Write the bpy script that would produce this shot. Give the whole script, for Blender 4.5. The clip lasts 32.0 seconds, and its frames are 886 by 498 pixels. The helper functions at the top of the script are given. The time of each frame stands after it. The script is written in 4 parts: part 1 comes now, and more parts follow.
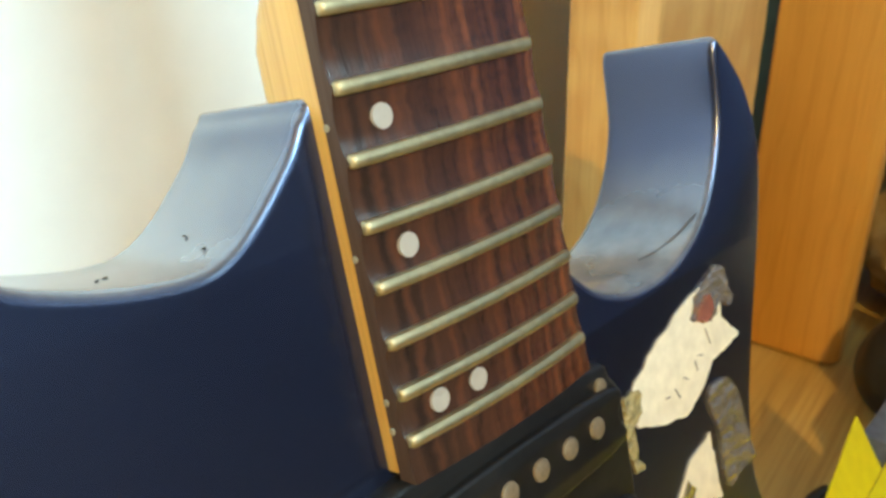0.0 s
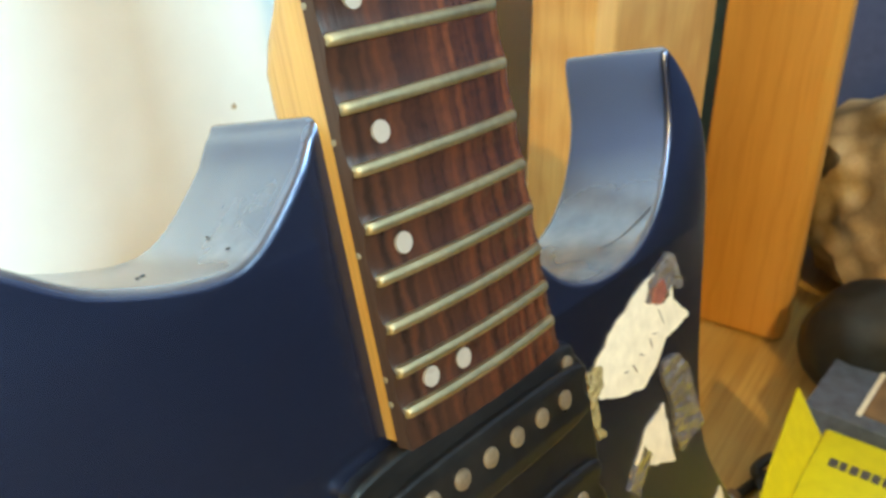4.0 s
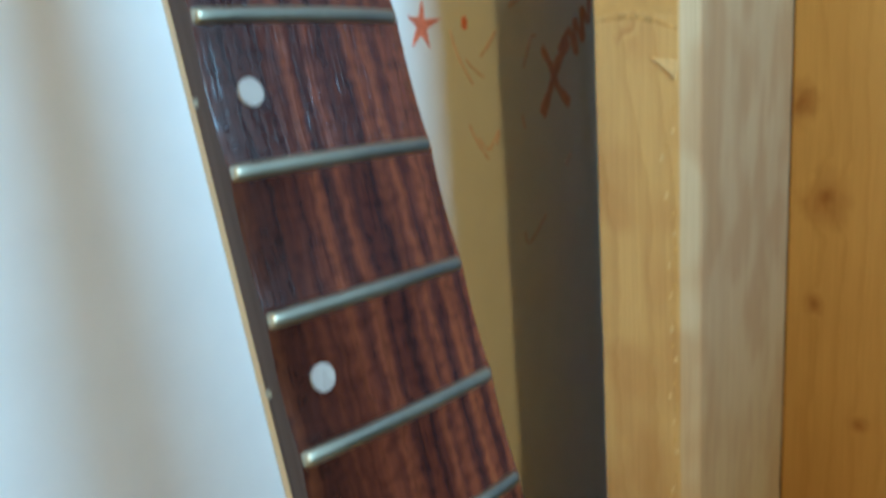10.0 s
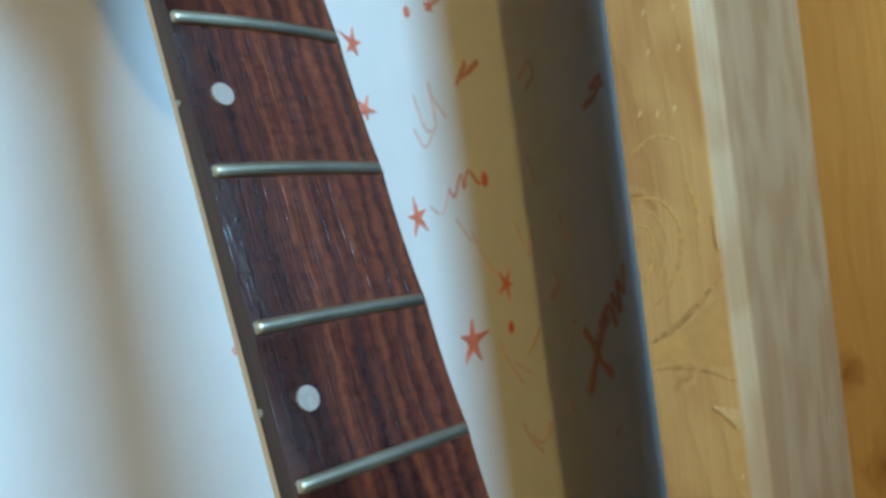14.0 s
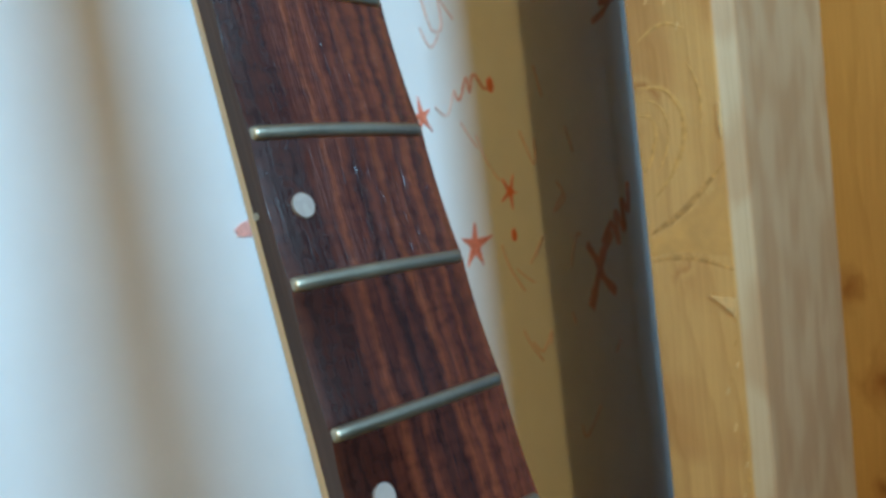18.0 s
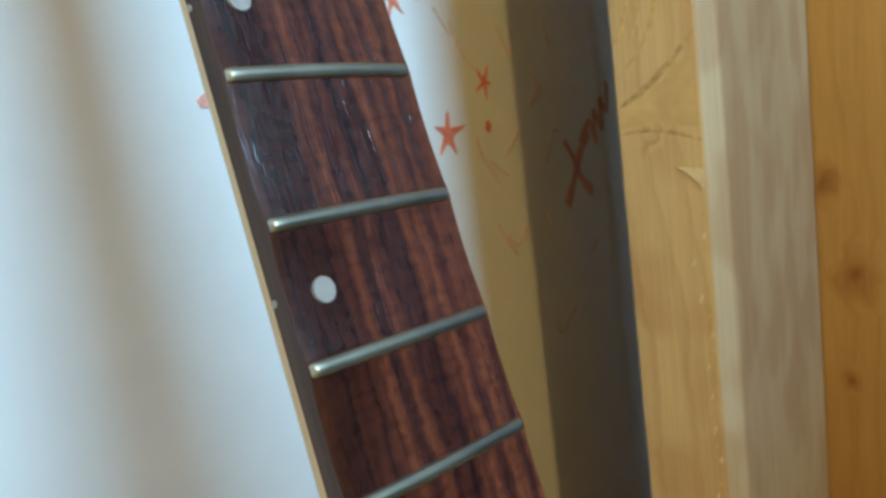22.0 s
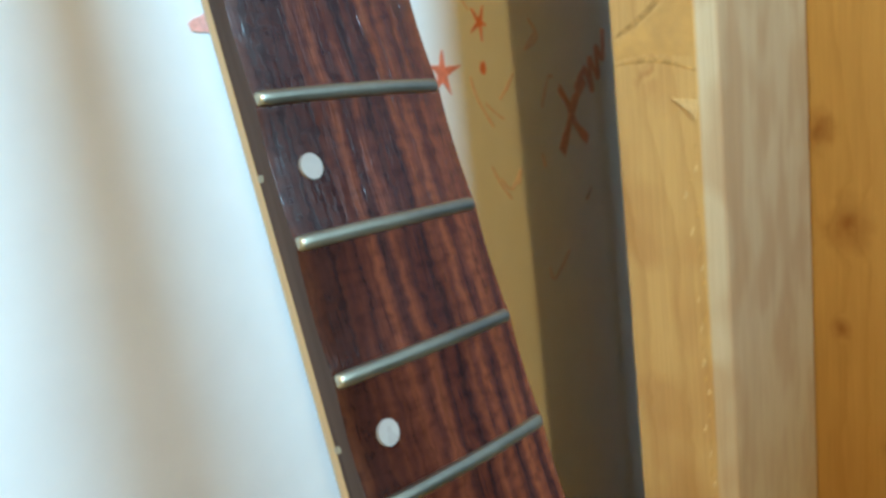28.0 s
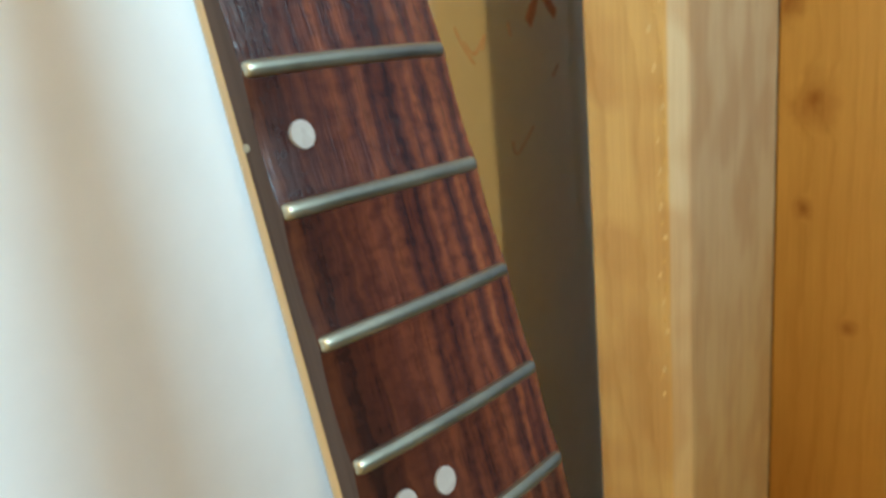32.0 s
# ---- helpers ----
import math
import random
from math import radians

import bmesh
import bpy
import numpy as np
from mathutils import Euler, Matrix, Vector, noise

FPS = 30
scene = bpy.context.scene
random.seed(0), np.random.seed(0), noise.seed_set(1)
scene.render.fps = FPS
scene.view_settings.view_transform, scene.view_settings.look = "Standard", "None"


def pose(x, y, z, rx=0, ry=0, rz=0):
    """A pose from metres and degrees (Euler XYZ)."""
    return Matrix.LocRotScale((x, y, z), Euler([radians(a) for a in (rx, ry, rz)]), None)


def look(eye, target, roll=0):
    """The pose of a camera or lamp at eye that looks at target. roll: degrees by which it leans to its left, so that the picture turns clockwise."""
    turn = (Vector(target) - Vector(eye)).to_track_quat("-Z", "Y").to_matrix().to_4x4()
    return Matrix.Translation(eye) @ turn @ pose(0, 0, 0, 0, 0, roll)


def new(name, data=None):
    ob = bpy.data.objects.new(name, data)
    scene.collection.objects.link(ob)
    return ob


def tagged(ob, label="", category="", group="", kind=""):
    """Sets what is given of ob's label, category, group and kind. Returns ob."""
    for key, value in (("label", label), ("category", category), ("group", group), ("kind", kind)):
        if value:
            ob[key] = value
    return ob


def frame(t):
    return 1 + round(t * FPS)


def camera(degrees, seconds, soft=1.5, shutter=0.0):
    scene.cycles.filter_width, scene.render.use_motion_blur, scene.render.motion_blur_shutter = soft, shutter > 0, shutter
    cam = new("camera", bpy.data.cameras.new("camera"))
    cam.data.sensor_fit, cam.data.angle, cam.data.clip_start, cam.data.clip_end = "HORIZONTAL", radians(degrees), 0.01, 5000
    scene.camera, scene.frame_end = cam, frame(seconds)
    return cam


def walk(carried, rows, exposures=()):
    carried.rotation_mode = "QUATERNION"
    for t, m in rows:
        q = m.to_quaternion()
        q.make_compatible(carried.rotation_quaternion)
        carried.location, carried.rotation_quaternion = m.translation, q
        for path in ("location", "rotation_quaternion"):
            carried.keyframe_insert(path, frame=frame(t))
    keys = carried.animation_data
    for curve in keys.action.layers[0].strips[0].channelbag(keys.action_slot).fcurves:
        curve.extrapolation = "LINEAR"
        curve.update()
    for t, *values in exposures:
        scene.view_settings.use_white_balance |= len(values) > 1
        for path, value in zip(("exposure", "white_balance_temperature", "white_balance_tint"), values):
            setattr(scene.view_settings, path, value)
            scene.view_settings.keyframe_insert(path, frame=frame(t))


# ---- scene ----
cam = camera(53.86, 32.0, soft=3.0, shutter=0.7)
cam.data.dof.use_dof, cam.data.dof.focus_distance, cam.data.dof.aperture_fstop = True, 0.165, 42.0
PATH = [
    (0, -0.0029, -0.1485, 0.4127, 62.17, 1.71, 2.72),
    (0.5, -0.0032, -0.1486, 0.4163, 61.93, 2.50, 2.07),
    (1, -0.0025, -0.1518, 0.4141, 62.34, 2.46, 1.98),
    (1.5, -0.0030, -0.1579, 0.4206, 62.77, 2.55, 1.96),
    (2, -0.0054, -0.1628, 0.4187, 63.02, 2.46, 2.04),
    (2.5, -0.0055, -0.1632, 0.4168, 62.54, 1.90, 1.70),
    (4.5, -0.0101, -0.1700, 0.4294, 60.47, 0.81, -0.26),
    (5, -0.0109, -0.1687, 0.4263, 60.07, 0.66, -0.16),
    (5.5, -0.0103, -0.1673, 0.4268, 59.72, 0.52, -0.27),
    (6, -0.0079, -0.1566, 0.4589, 60.33, 1.25, -0.68),
    (6.5, -0.0112, -0.1490, 0.4710, 61.37, 1.07, 0.14),
    (7, -0.0084, -0.1377, 0.4826, 61.53, 1.09, -0.12),
    (7.5, -0.0133, -0.1282, 0.4986, 63.14, 1.66, -0.32),
    (8, -0.0165, -0.1174, 0.5148, 63.96, 1.55, -0.22),
    (8.5, -0.0199, -0.1101, 0.5369, 65.70, 1.96, -0.70),
    (9, -0.0261, -0.1080, 0.5598, 68.57, 3.11, -0.91),
    (9.5, -0.0308, -0.1045, 0.5723, 72.76, 4.03, -0.72),
    (10, -0.0296, -0.0933, 0.5842, 74.94, 4.24, -0.56),
    (10.5, -0.0284, -0.0952, 0.5979, 79.02, 5.11, -0.66),
    (11, -0.0319, -0.0944, 0.6069, 80.48, 5.47, -0.88),
    (11.5, -0.0373, -0.0940, 0.6192, 81.20, 5.31, -0.69),
    (12, -0.0386, -0.0939, 0.6284, 81.56, 5.40, -0.59),
    (12.5, -0.0364, -0.0896, 0.6382, 81.98, 5.64, -0.45),
    (13, -0.0392, -0.0913, 0.6485, 83.03, 6.29, 0.00),
    (13.5, -0.0398, -0.0898, 0.6536, 85.16, 6.82, 0.39),
    (14, -0.0398, -0.0914, 0.6584, 86.88, 8.00, 0.32),
    (14.5, -0.0384, -0.0927, 0.6577, 87.03, 7.49, 0.25),
    (16.5, -0.0393, -0.0954, 0.6433, 87.38, 7.51, 0.71),
    (17, -0.0389, -0.0937, 0.6396, 86.67, 7.26, 0.77),
    (17.5, -0.0400, -0.0944, 0.6362, 85.18, 7.27, 0.87),
    (18, -0.0405, -0.0955, 0.6329, 83.65, 7.19, 0.92),
    (18.5, -0.0400, -0.0949, 0.6302, 82.73, 7.14, 0.88),
    (19, -0.0408, -0.0952, 0.6252, 81.94, 6.99, 0.81),
    (19.5, -0.0400, -0.0942, 0.6218, 81.29, 7.10, 0.66),
    (20, -0.0383, -0.0939, 0.6191, 80.87, 7.11, 0.56),
    (20.5, -0.0364, -0.0937, 0.6166, 80.67, 7.31, 0.33),
    (21, -0.0356, -0.0941, 0.6154, 79.77, 7.29, 0.21),
    (21.5, -0.0366, -0.0958, 0.6103, 79.58, 7.34, 0.20),
    (22, -0.0351, -0.0969, 0.6069, 79.25, 7.28, 0.12),
    (22.5, -0.0346, -0.0968, 0.6039, 78.87, 6.92, 0.18),
    (23, -0.0352, -0.0973, 0.6027, 78.71, 7.04, 0.11),
    (23.5, -0.0365, -0.0988, 0.6016, 78.54, 6.96, 0.30),
    (24, -0.0366, -0.0993, 0.6028, 78.39, 7.11, 0.25),
    (24.5, -0.0358, -0.0994, 0.6028, 78.43, 7.19, 0.28),
    (25, -0.0351, -0.0988, 0.6002, 78.25, 7.12, 0.27),
    (25.5, -0.0373, -0.1012, 0.6003, 78.28, 7.14, 0.13),
    (27.5, -0.0364, -0.1012, 0.5936, 77.62, 6.97, 0.07),
    (28, -0.0354, -0.1005, 0.5912, 77.19, 6.71, -0.04),
    (28.5, -0.0343, -0.0998, 0.5900, 76.73, 6.83, -0.28),
    (29, -0.0336, -0.1007, 0.5902, 76.67, 7.07, -0.27),
    (29.5, -0.0330, -0.0998, 0.5884, 76.44, 7.17, -0.54),
    (30, -0.0341, -0.1010, 0.5790, 75.78, 6.89, -0.71),
    (30.5, -0.0328, -0.1005, 0.5688, 74.87, 6.21, -0.95),
    (31, -0.0333, -0.1010, 0.5646, 74.31, 5.91, -1.14),
    (31.5, -0.0325, -0.0999, 0.5553, 73.19, 5.33, -1.22),
    (32, -0.0313, -0.0993, 0.5502, 72.49, 5.30, -1.54),
]
from mathutils.geometry import tessellate_polygon

EXPOSURES = [(0, 1.04, 6500, -1), (5, 1.10, 6400, -1), (6, 0.88, 7300, -1), (7, 0.88, 7300, -1), (8, 0.84, 5900, 0), (9, 0.56, 5400, 0), (10, -0.04, 5300, 1), (11, 0.02, 5400, 2), (12, -0.34, 5400, 3), (13, -0.48, 5350, 2), (14, -0.46, 5350, 2), (17, -0.50, 5500, 5), (18, -0.46, 5600, 5), (19, -0.30, 5600, 4), (20, -0.22, 5600, 4), (21, -0.24, 5700, 5), (22, -0.28, 5600, 4), (23, -0.26, 5750, 4), (25, -0.02, 5900, 4), (28, 0.17, 5850, 3), (29, 0.15, 5950, 4), (30, 0.18, 6100, 5), (32, 0.24, 6450, 5)]
walk(cam, [(t, pose(x, y, z, rx, ry, rz)) for t, x, y, z, rx, ry, rz in PATH], EXPOSURES)

# ---- world and large lights ----
# Room axes: x away from the white wall, y along it, z up.
ROOM = Matrix(((0.8334, 0.5526, 0, -0.205), (-0.5526, 0.8334, 0, 0.136), (0, 0, 1, 0), (0, 0, 0, 1)))
# Guitar axes: x across the strings, y into the body, z along the neck; origin at the last fret.
GUITAR = Matrix(((0.66241, -0.72768, -0.17805, 0), (0.74721, 0.62472, 0.22671, 0), (-0.05374, -0.28321, 0.95755, 0.302), (0, 0, 0, 1)))
ROOM_W, ROOM_DEEP, ROOM_BACK, ROOM_END, ROOM_H = 2.3, 3.4, -2.9, 0.95, 2.6

sky = bpy.data.worlds.new("sky")
scene.world = sky
sky.use_nodes = True
_bg = sky.node_tree.nodes["Background"]
_st = sky.node_tree.nodes.new("ShaderNodeTexSky")
_st.sky_type, _st.sun_disc, _st.sun_elevation, _st.sun_rotation = "NISHITA", False, radians(35), radians(200)
sky.node_tree.links.new(_st.outputs[0], _bg.inputs[0])
_bg.inputs[1].default_value = 0.05


def area_lamp(name, m, size_x, size_y, watts, colour):
    data = bpy.data.lights.new(name, "AREA")
    data.shape, data.size, data.size_y, data.energy, data.color = "RECTANGLE", size_x, size_y, watts, colour
    ob = new(name, data)
    ob.matrix_world = m
    return ob


def room_pt(x, y, z):
    return ROOM @ Vector((x, y, z))


WIN_Y, WIN_Z, WIN_W, WIN_H = -0.753, 1.85, 0.89, 0.80
# Extent of an unseen block that dims the daylight lower down.
BLOCK_X, BLOCK_Z, BLOCK_Y = 1.075, 1.013, (-0.45, 0.06)
HIGH_Y, HIGH_Z = (0.38, 0.70), (1.35, 2.56)
area_lamp("window_daylight", look(room_pt(ROOM_W - 0.03, WIN_Y, WIN_Z), room_pt(0, WIN_Y, WIN_Z)), WIN_W, WIN_H, 126, (0.48, 0.78, 1.0))
area_lamp("high_window_daylight", look(room_pt(ROOM_W + 0.03, sum(HIGH_Y) / 2, sum(HIGH_Z) / 2), room_pt(0, sum(HIGH_Y) / 2, sum(HIGH_Z) / 2)), HIGH_Y[1] - HIGH_Y[0], HIGH_Z[1] - HIGH_Z[0], 5.5, (0.60, 0.85, 1.0))
_bulb = bpy.data.lights.new("desk_lamp_bulb", "POINT")
_bulb.energy, _bulb.color, _bulb.shadow_soft_size = 138, (1.0, 0.63, 0.19), 0.04
_b = new("desk_lamp_light", _bulb)
_b.location = room_pt(2.0, -1.853, 2.0)

# ---- materials ----


def material(name):
    m = bpy.data.materials.new(name)
    m.use_nodes = True
    nt = m.node_tree
    return m, nt, nt.nodes["Principled BSDF"]


def node(nt, kind, **kw):
    n = nt.nodes.new(kind)
    for key, value in kw.items():
        n.inputs[key].default_value = value
    return n


def coords(nt, scale=(1, 1, 1), jitter=0.0):
    tc = nt.nodes.new("ShaderNodeTexCoord")
    mp = node(nt, "ShaderNodeMapping", Scale=scale)
    if jitter:
        oi = nt.nodes.new("ShaderNodeObjectInfo")
        add = nt.nodes.new("ShaderNodeVectorMath")
        add.operation = "MULTIPLY_ADD"
        add.inputs[1].default_value = (jitter, jitter, jitter)
        nt.links.new(oi.outputs["Random"], add.inputs[0])
        nt.links.new(tc.outputs["Object"], add.inputs[2])
        nt.links.new(add.outputs[0], mp.inputs["Vector"])
    else:
        nt.links.new(tc.outputs["Object"], mp.inputs["Vector"])
    return mp


def ramp(nt, source, stops):
    r = nt.nodes.new("ShaderNodeValToRGB")
    while len(r.color_ramp.elements) < len(stops):
        r.color_ramp.elements.new(0.5)
    for el, (pos, col) in zip(r.color_ramp.elements, stops):
        el.position, el.color = pos, (*col, 1)
    nt.links.new(source, r.inputs[0])
    return r


def noise_tex(nt, mp, scale, detail=4, rough=0.55, distortion=0.0):
    n = node(nt, "ShaderNodeTexNoise", Scale=scale, Detail=detail, Roughness=rough, Distortion=distortion)
    nt.links.new(mp.outputs[0], n.inputs["Vector"])
    return n


def bump(nt, bsdf, height, strength, distance):
    b = node(nt, "ShaderNodeBump", Strength=strength, Distance=distance)
    nt.links.new(height, b.inputs["Height"])
    nt.links.new(b.outputs[0], bsdf.inputs["Normal"])
    return b


def mix(nt, fac, a, b, mode="MIX"):
    m = nt.nodes.new("ShaderNodeMix")
    m.data_type, m.blend_type = "RGBA", mode
    for sock, v in ((m.inputs[0], fac), (m.inputs[6], a), (m.inputs[7], b)):
        if isinstance(v, (int, float)):
            sock.default_value = v
        elif isinstance(v, tuple):
            sock.default_value = (*v, 1)
        else:
            nt.links.new(v, sock)
    return m.outputs[2]


def plain_mat(name, colour, rough=0.5, metal=0.0, grain=60, vary=0.15, relief=0.1, depth=0.0005, coat=0.0):
    m, nt, b = material(name)
    mp = coords(nt)
    n1, n2 = noise_tex(nt, mp, grain), noise_tex(nt, mp, grain / 9, 3)
    lo = tuple(c * (1 - vary) for c in colour)
    hi = tuple(min(1, c * (1 + vary)) for c in colour)
    r1 = ramp(nt, n1.outputs[0], [(0.3, lo), (0.7, hi)])
    r2 = ramp(nt, n2.outputs[0], [(0.3, (1 - vary,) * 3), (0.7, (1, 1, 1))])
    nt.links.new(mix(nt, 0.7, r1.outputs[0], r2.outputs[0], "MULTIPLY"), b.inputs["Base Color"])
    rr = ramp(nt, n2.outputs[0], [(0.3, (max(0, rough - 0.08),) * 3), (0.7, (min(1, rough + 0.08),) * 3)])
    nt.links.new(rr.outputs[0], b.inputs["Roughness"])
    b.inputs["Metallic"].default_value = metal
    b.inputs["Coat Weight"].default_value = coat
    if relief:
        bump(nt, b, n1.outputs[0], relief, depth)
    return m


def wood_mat(name, stops, ring=(90, 90, 3), grain=(900, 900, 14), rough=0.5, relief=0.15, jitter=3.0, wav=2.5, coat=0.0):
    """Long grain along local z: wide growth bands, fine pores and blotches."""
    m, nt, b = material(name)
    wide = noise_tex(nt, coords(nt, ring, jitter), 1.0, 3, 0.5, wav * 0.3)
    fine = noise_tex(nt, coords(nt, grain, jitter), 1.0, 4, 0.6)
    blot = noise_tex(nt, coords(nt, (9, 9, 4), jitter), 1.0, 3)
    base = ramp(nt, wide.outputs[0], stops)
    pores = ramp(nt, fine.outputs[0], [(0.30, (0.62, 0.56, 0.5)), (0.55, (1, 1, 1))])
    blots = ramp(nt, blot.outputs[0], [(0.3, (0.84, 0.8, 0.76)), (0.7, (1, 1, 1))])
    c = mix(nt, 0.6, base.outputs[0], pores.outputs[0], "MULTIPLY")
    c = mix(nt, 0.7, c, blots.outputs[0], "MULTIPLY")
    nt.links.new(c, b.inputs["Base Color"])
    rr = ramp(nt, fine.outputs[0], [(0.3, (min(1, rough + 0.15),) * 3), (0.7, (rough,) * 3)])
    nt.links.new(rr.outputs[0], b.inputs["Roughness"])
    b.inputs["Coat Weight"].default_value = coat
    bump(nt, b, fine.outputs[0], relief, 0.0006)
    return m


M_WALL = plain_mat("white_wall_paint", (0.80, 0.80, 0.79), 0.55, grain=40, vary=0.02, relief=0.02)
M_BLUE_WALL = plain_mat("blue_wall_paint", (0.075, 0.088, 0.175), 0.6, grain=90, vary=0.1)
M_CEIL = wood_mat("ceiling_boards", [(0.3, (0.022, 0.012, 0.006)), (0.7, (0.036, 0.021, 0.010))], (30, 3, 30), (300, 8, 300), 0.5)
M_TOP = wood_mat("pine_ceiling", [(0.3, (0.16, 0.085, 0.030)), (0.7, (0.22, 0.120, 0.045))], (30, 3, 30), (300, 8, 300), 0.5)
M_FLOOR = wood_mat("floor_wood", [(0.3, (0.48, 0.320, 0.095)), (0.7, (0.56, 0.385, 0.125))], (30, 3, 30), (300, 8, 300), 0.45)


def pine_mat(name, early, late, pith, tilt, ring, knots=(), rough=0.5, dark=(0.42, 0.24, 0.12), coat=0.0, arches=False, lit_sides=None):
    """Sawn pine: growth rings round a leaning pith, so that faces show straight grain and arches; knots with rings of their own."""
    m, nt, b = material(name)
    tc = nt.nodes.new("ShaderNodeTexCoord")
    mp = node(nt, "ShaderNodeMapping", Location=tuple(-c for c in pith), Rotation=(radians(tilt[0]), radians(tilt[1]), 0))
    nt.links.new(tc.outputs["Object"], mp.inputs["Vector"])
    warp = noise_tex(nt, coords(nt, (14, 14, 5)), 1.0, 2)
    sub = nt.nodes.new("ShaderNodeVectorMath")
    sub.operation = "MULTIPLY_ADD"
    sub.inputs[1].default_value = (0.022, 0.022, 0.0)
    nt.links.new(warp.outputs["Color"], sub.inputs[0])
    nt.links.new(mp.outputs[0], sub.inputs[2])
    vec = sub.outputs[0]
    masks = []
    for centre, size in knots:
        off = node(nt, "ShaderNodeMapping", Location=(-centre[0] / size[0], -centre[1] / size[1], -centre[2] / size[2]), Scale=(1 / size[0], 1 / size[1], 1 / size[2]))
        nt.links.new(tc.outputs["Object"], off.inputs["Vector"])
        uneven = nt.nodes.new("ShaderNodeVectorMath")
        uneven.operation = "MULTIPLY_ADD"
        uneven.inputs[1].default_value = (0.9, 0.0, 0.9) if not arches else (0, 0, 0)
        nt.links.new(noise_tex(nt, coords(nt, (70, 70, 55)), 1.0, 3, 0.6).outputs["Color"], uneven.inputs[0])
        nt.links.new(off.outputs[0], uneven.inputs[2])
        centred = nt.nodes.new("ShaderNodeVectorMath")
        centred.operation = "SUBTRACT"
        centred.inputs[1].default_value = (0.45, 0.0, 0.45) if not arches else (0, 0, 0)
        nt.links.new(uneven.outputs[0], centred.inputs[0])
        ln = nt.nodes.new("ShaderNodeVectorMath")
        ln.operation = "LENGTH"
        nt.links.new(centred.outputs[0], ln.inputs[0])
        swirl = ramp(nt, ln.outputs["Value"], [(0.0, (0.25, 0.25, 0.25)), (0.35, (0.16, 0.16, 0.16)), (1.0, (0, 0, 0))])
        push = nt.nodes.new("ShaderNodeVectorMath")
        push.operation = "MULTIPLY_ADD"
        push.inputs[1].default_value = (0.03, 0.03, 0.0)
        nt.links.new(swirl.outputs[0], push.inputs[0])
        nt.links.new(vec, push.inputs[2])
        vec = push.outputs[0]
        if arches:
            shade = tuple(0.5 * (d + 1) for d in dark)
            rag = noise_tex(nt, coords(nt, (90, 90, 60)), 1.0, 3)
            wob = nt.nodes.new("ShaderNodeMath")
            wob.operation = "MULTIPLY_ADD"
            wob.inputs[1].default_value = 0.42
            nt.links.new(rag.outputs[0], wob.inputs[0])
            nt.links.new(ln.outputs["Value"], wob.inputs[2])
            arcs = ramp(nt, wob.outputs[0], [(0.30, (1, 1, 1)), (0.50, (1, 1, 1)), (0.56, shade), (0.64, (1, 1, 1)), (0.80, (1, 1, 1)), (0.86, dark), (0.92, (1, 1, 1)), (1.0, shade)])
            gap = ramp(nt, noise_tex(nt, coords(nt, (40, 40, 26)), 1.0, 1).outputs[0], [(0.42, (0, 0, 0)), (0.60, (1, 1, 1))])
            masks.append(mix(nt, gap.outputs[0], (1, 1, 1), arcs.outputs[0]))
            continue
        masks.append(ramp(nt, ln.outputs["Value"], [(0.05, dark), (0.34, tuple(0.55 * d + 0.45 for d in dark)), (0.8, (1, 1, 1))]).outputs[0])
    wave = node(nt, "ShaderNodeTexWave", Scale=0.314 / ring, Distortion=1.2, Detail=2, **{"Detail Scale": 1.5})
    wave.wave_type, wave.rings_direction, wave.wave_profile = "RINGS", "Z", "SAW"
    nt.links.new(vec, wave.inputs["Vector"])
    base = ramp(nt, wave.outputs["Fac"], [(0.0, early), (0.62, early), (0.93, late), (1.0, early)])
    colour = base.outputs[0]
    # Chamfer and wide face get paler tones: daylight put into the colour.
    if lit_sides:
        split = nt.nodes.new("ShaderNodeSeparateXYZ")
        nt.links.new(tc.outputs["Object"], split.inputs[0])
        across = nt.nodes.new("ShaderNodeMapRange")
        across.inputs["From Min"].default_value, across.inputs["From Max"].default_value = lit_sides[0], lit_sides[1]
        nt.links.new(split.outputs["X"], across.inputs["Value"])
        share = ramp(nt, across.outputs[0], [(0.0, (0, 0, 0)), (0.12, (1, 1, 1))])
        pale = ramp(nt, across.outputs[0], [(0.0, lit_sides[2]), (0.80, lit_sides[2]), (0.97, lit_sides[3])])
        # The painted-in daylight fades towards the foot of the board.
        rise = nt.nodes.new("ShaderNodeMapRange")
        rise.inputs["From Min"].default_value, rise.inputs["From Max"].default_value = lit_sides[4]
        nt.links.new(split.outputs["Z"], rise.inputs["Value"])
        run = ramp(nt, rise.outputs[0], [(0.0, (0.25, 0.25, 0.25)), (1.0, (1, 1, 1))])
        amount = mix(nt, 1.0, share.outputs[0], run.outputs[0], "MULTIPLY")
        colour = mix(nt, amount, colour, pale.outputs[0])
    fine = noise_tex(nt, coords(nt, (900, 900, 16)), 1.0, 4, 0.6)
    blot = noise_tex(nt, coords(nt, (16, 16, 5)), 1.0, 3)
    pores = ramp(nt, fine.outputs[0], [(0.3, (0.8, 0.76, 0.7)), (0.6, (1, 1, 1))])
    blots = ramp(nt, blot.outputs[0], [(0.3, (0.82, 0.77, 0.70)), (0.7, (1, 1, 1))])
    c = mix(nt, 0.7, colour, pores.outputs[0], "MULTIPLY")
    c = mix(nt, 0.8, c, blots.outputs[0], "MULTIPLY")
    for k in masks:
        c = mix(nt, 1.0, c, k, "MULTIPLY")
    nt.links.new(c, b.inputs["Base Color"])
    rr = ramp(nt, blot.outputs[0], [(0.3, (rough + 0.1,) * 3), (0.7, (rough - 0.05,) * 3)])
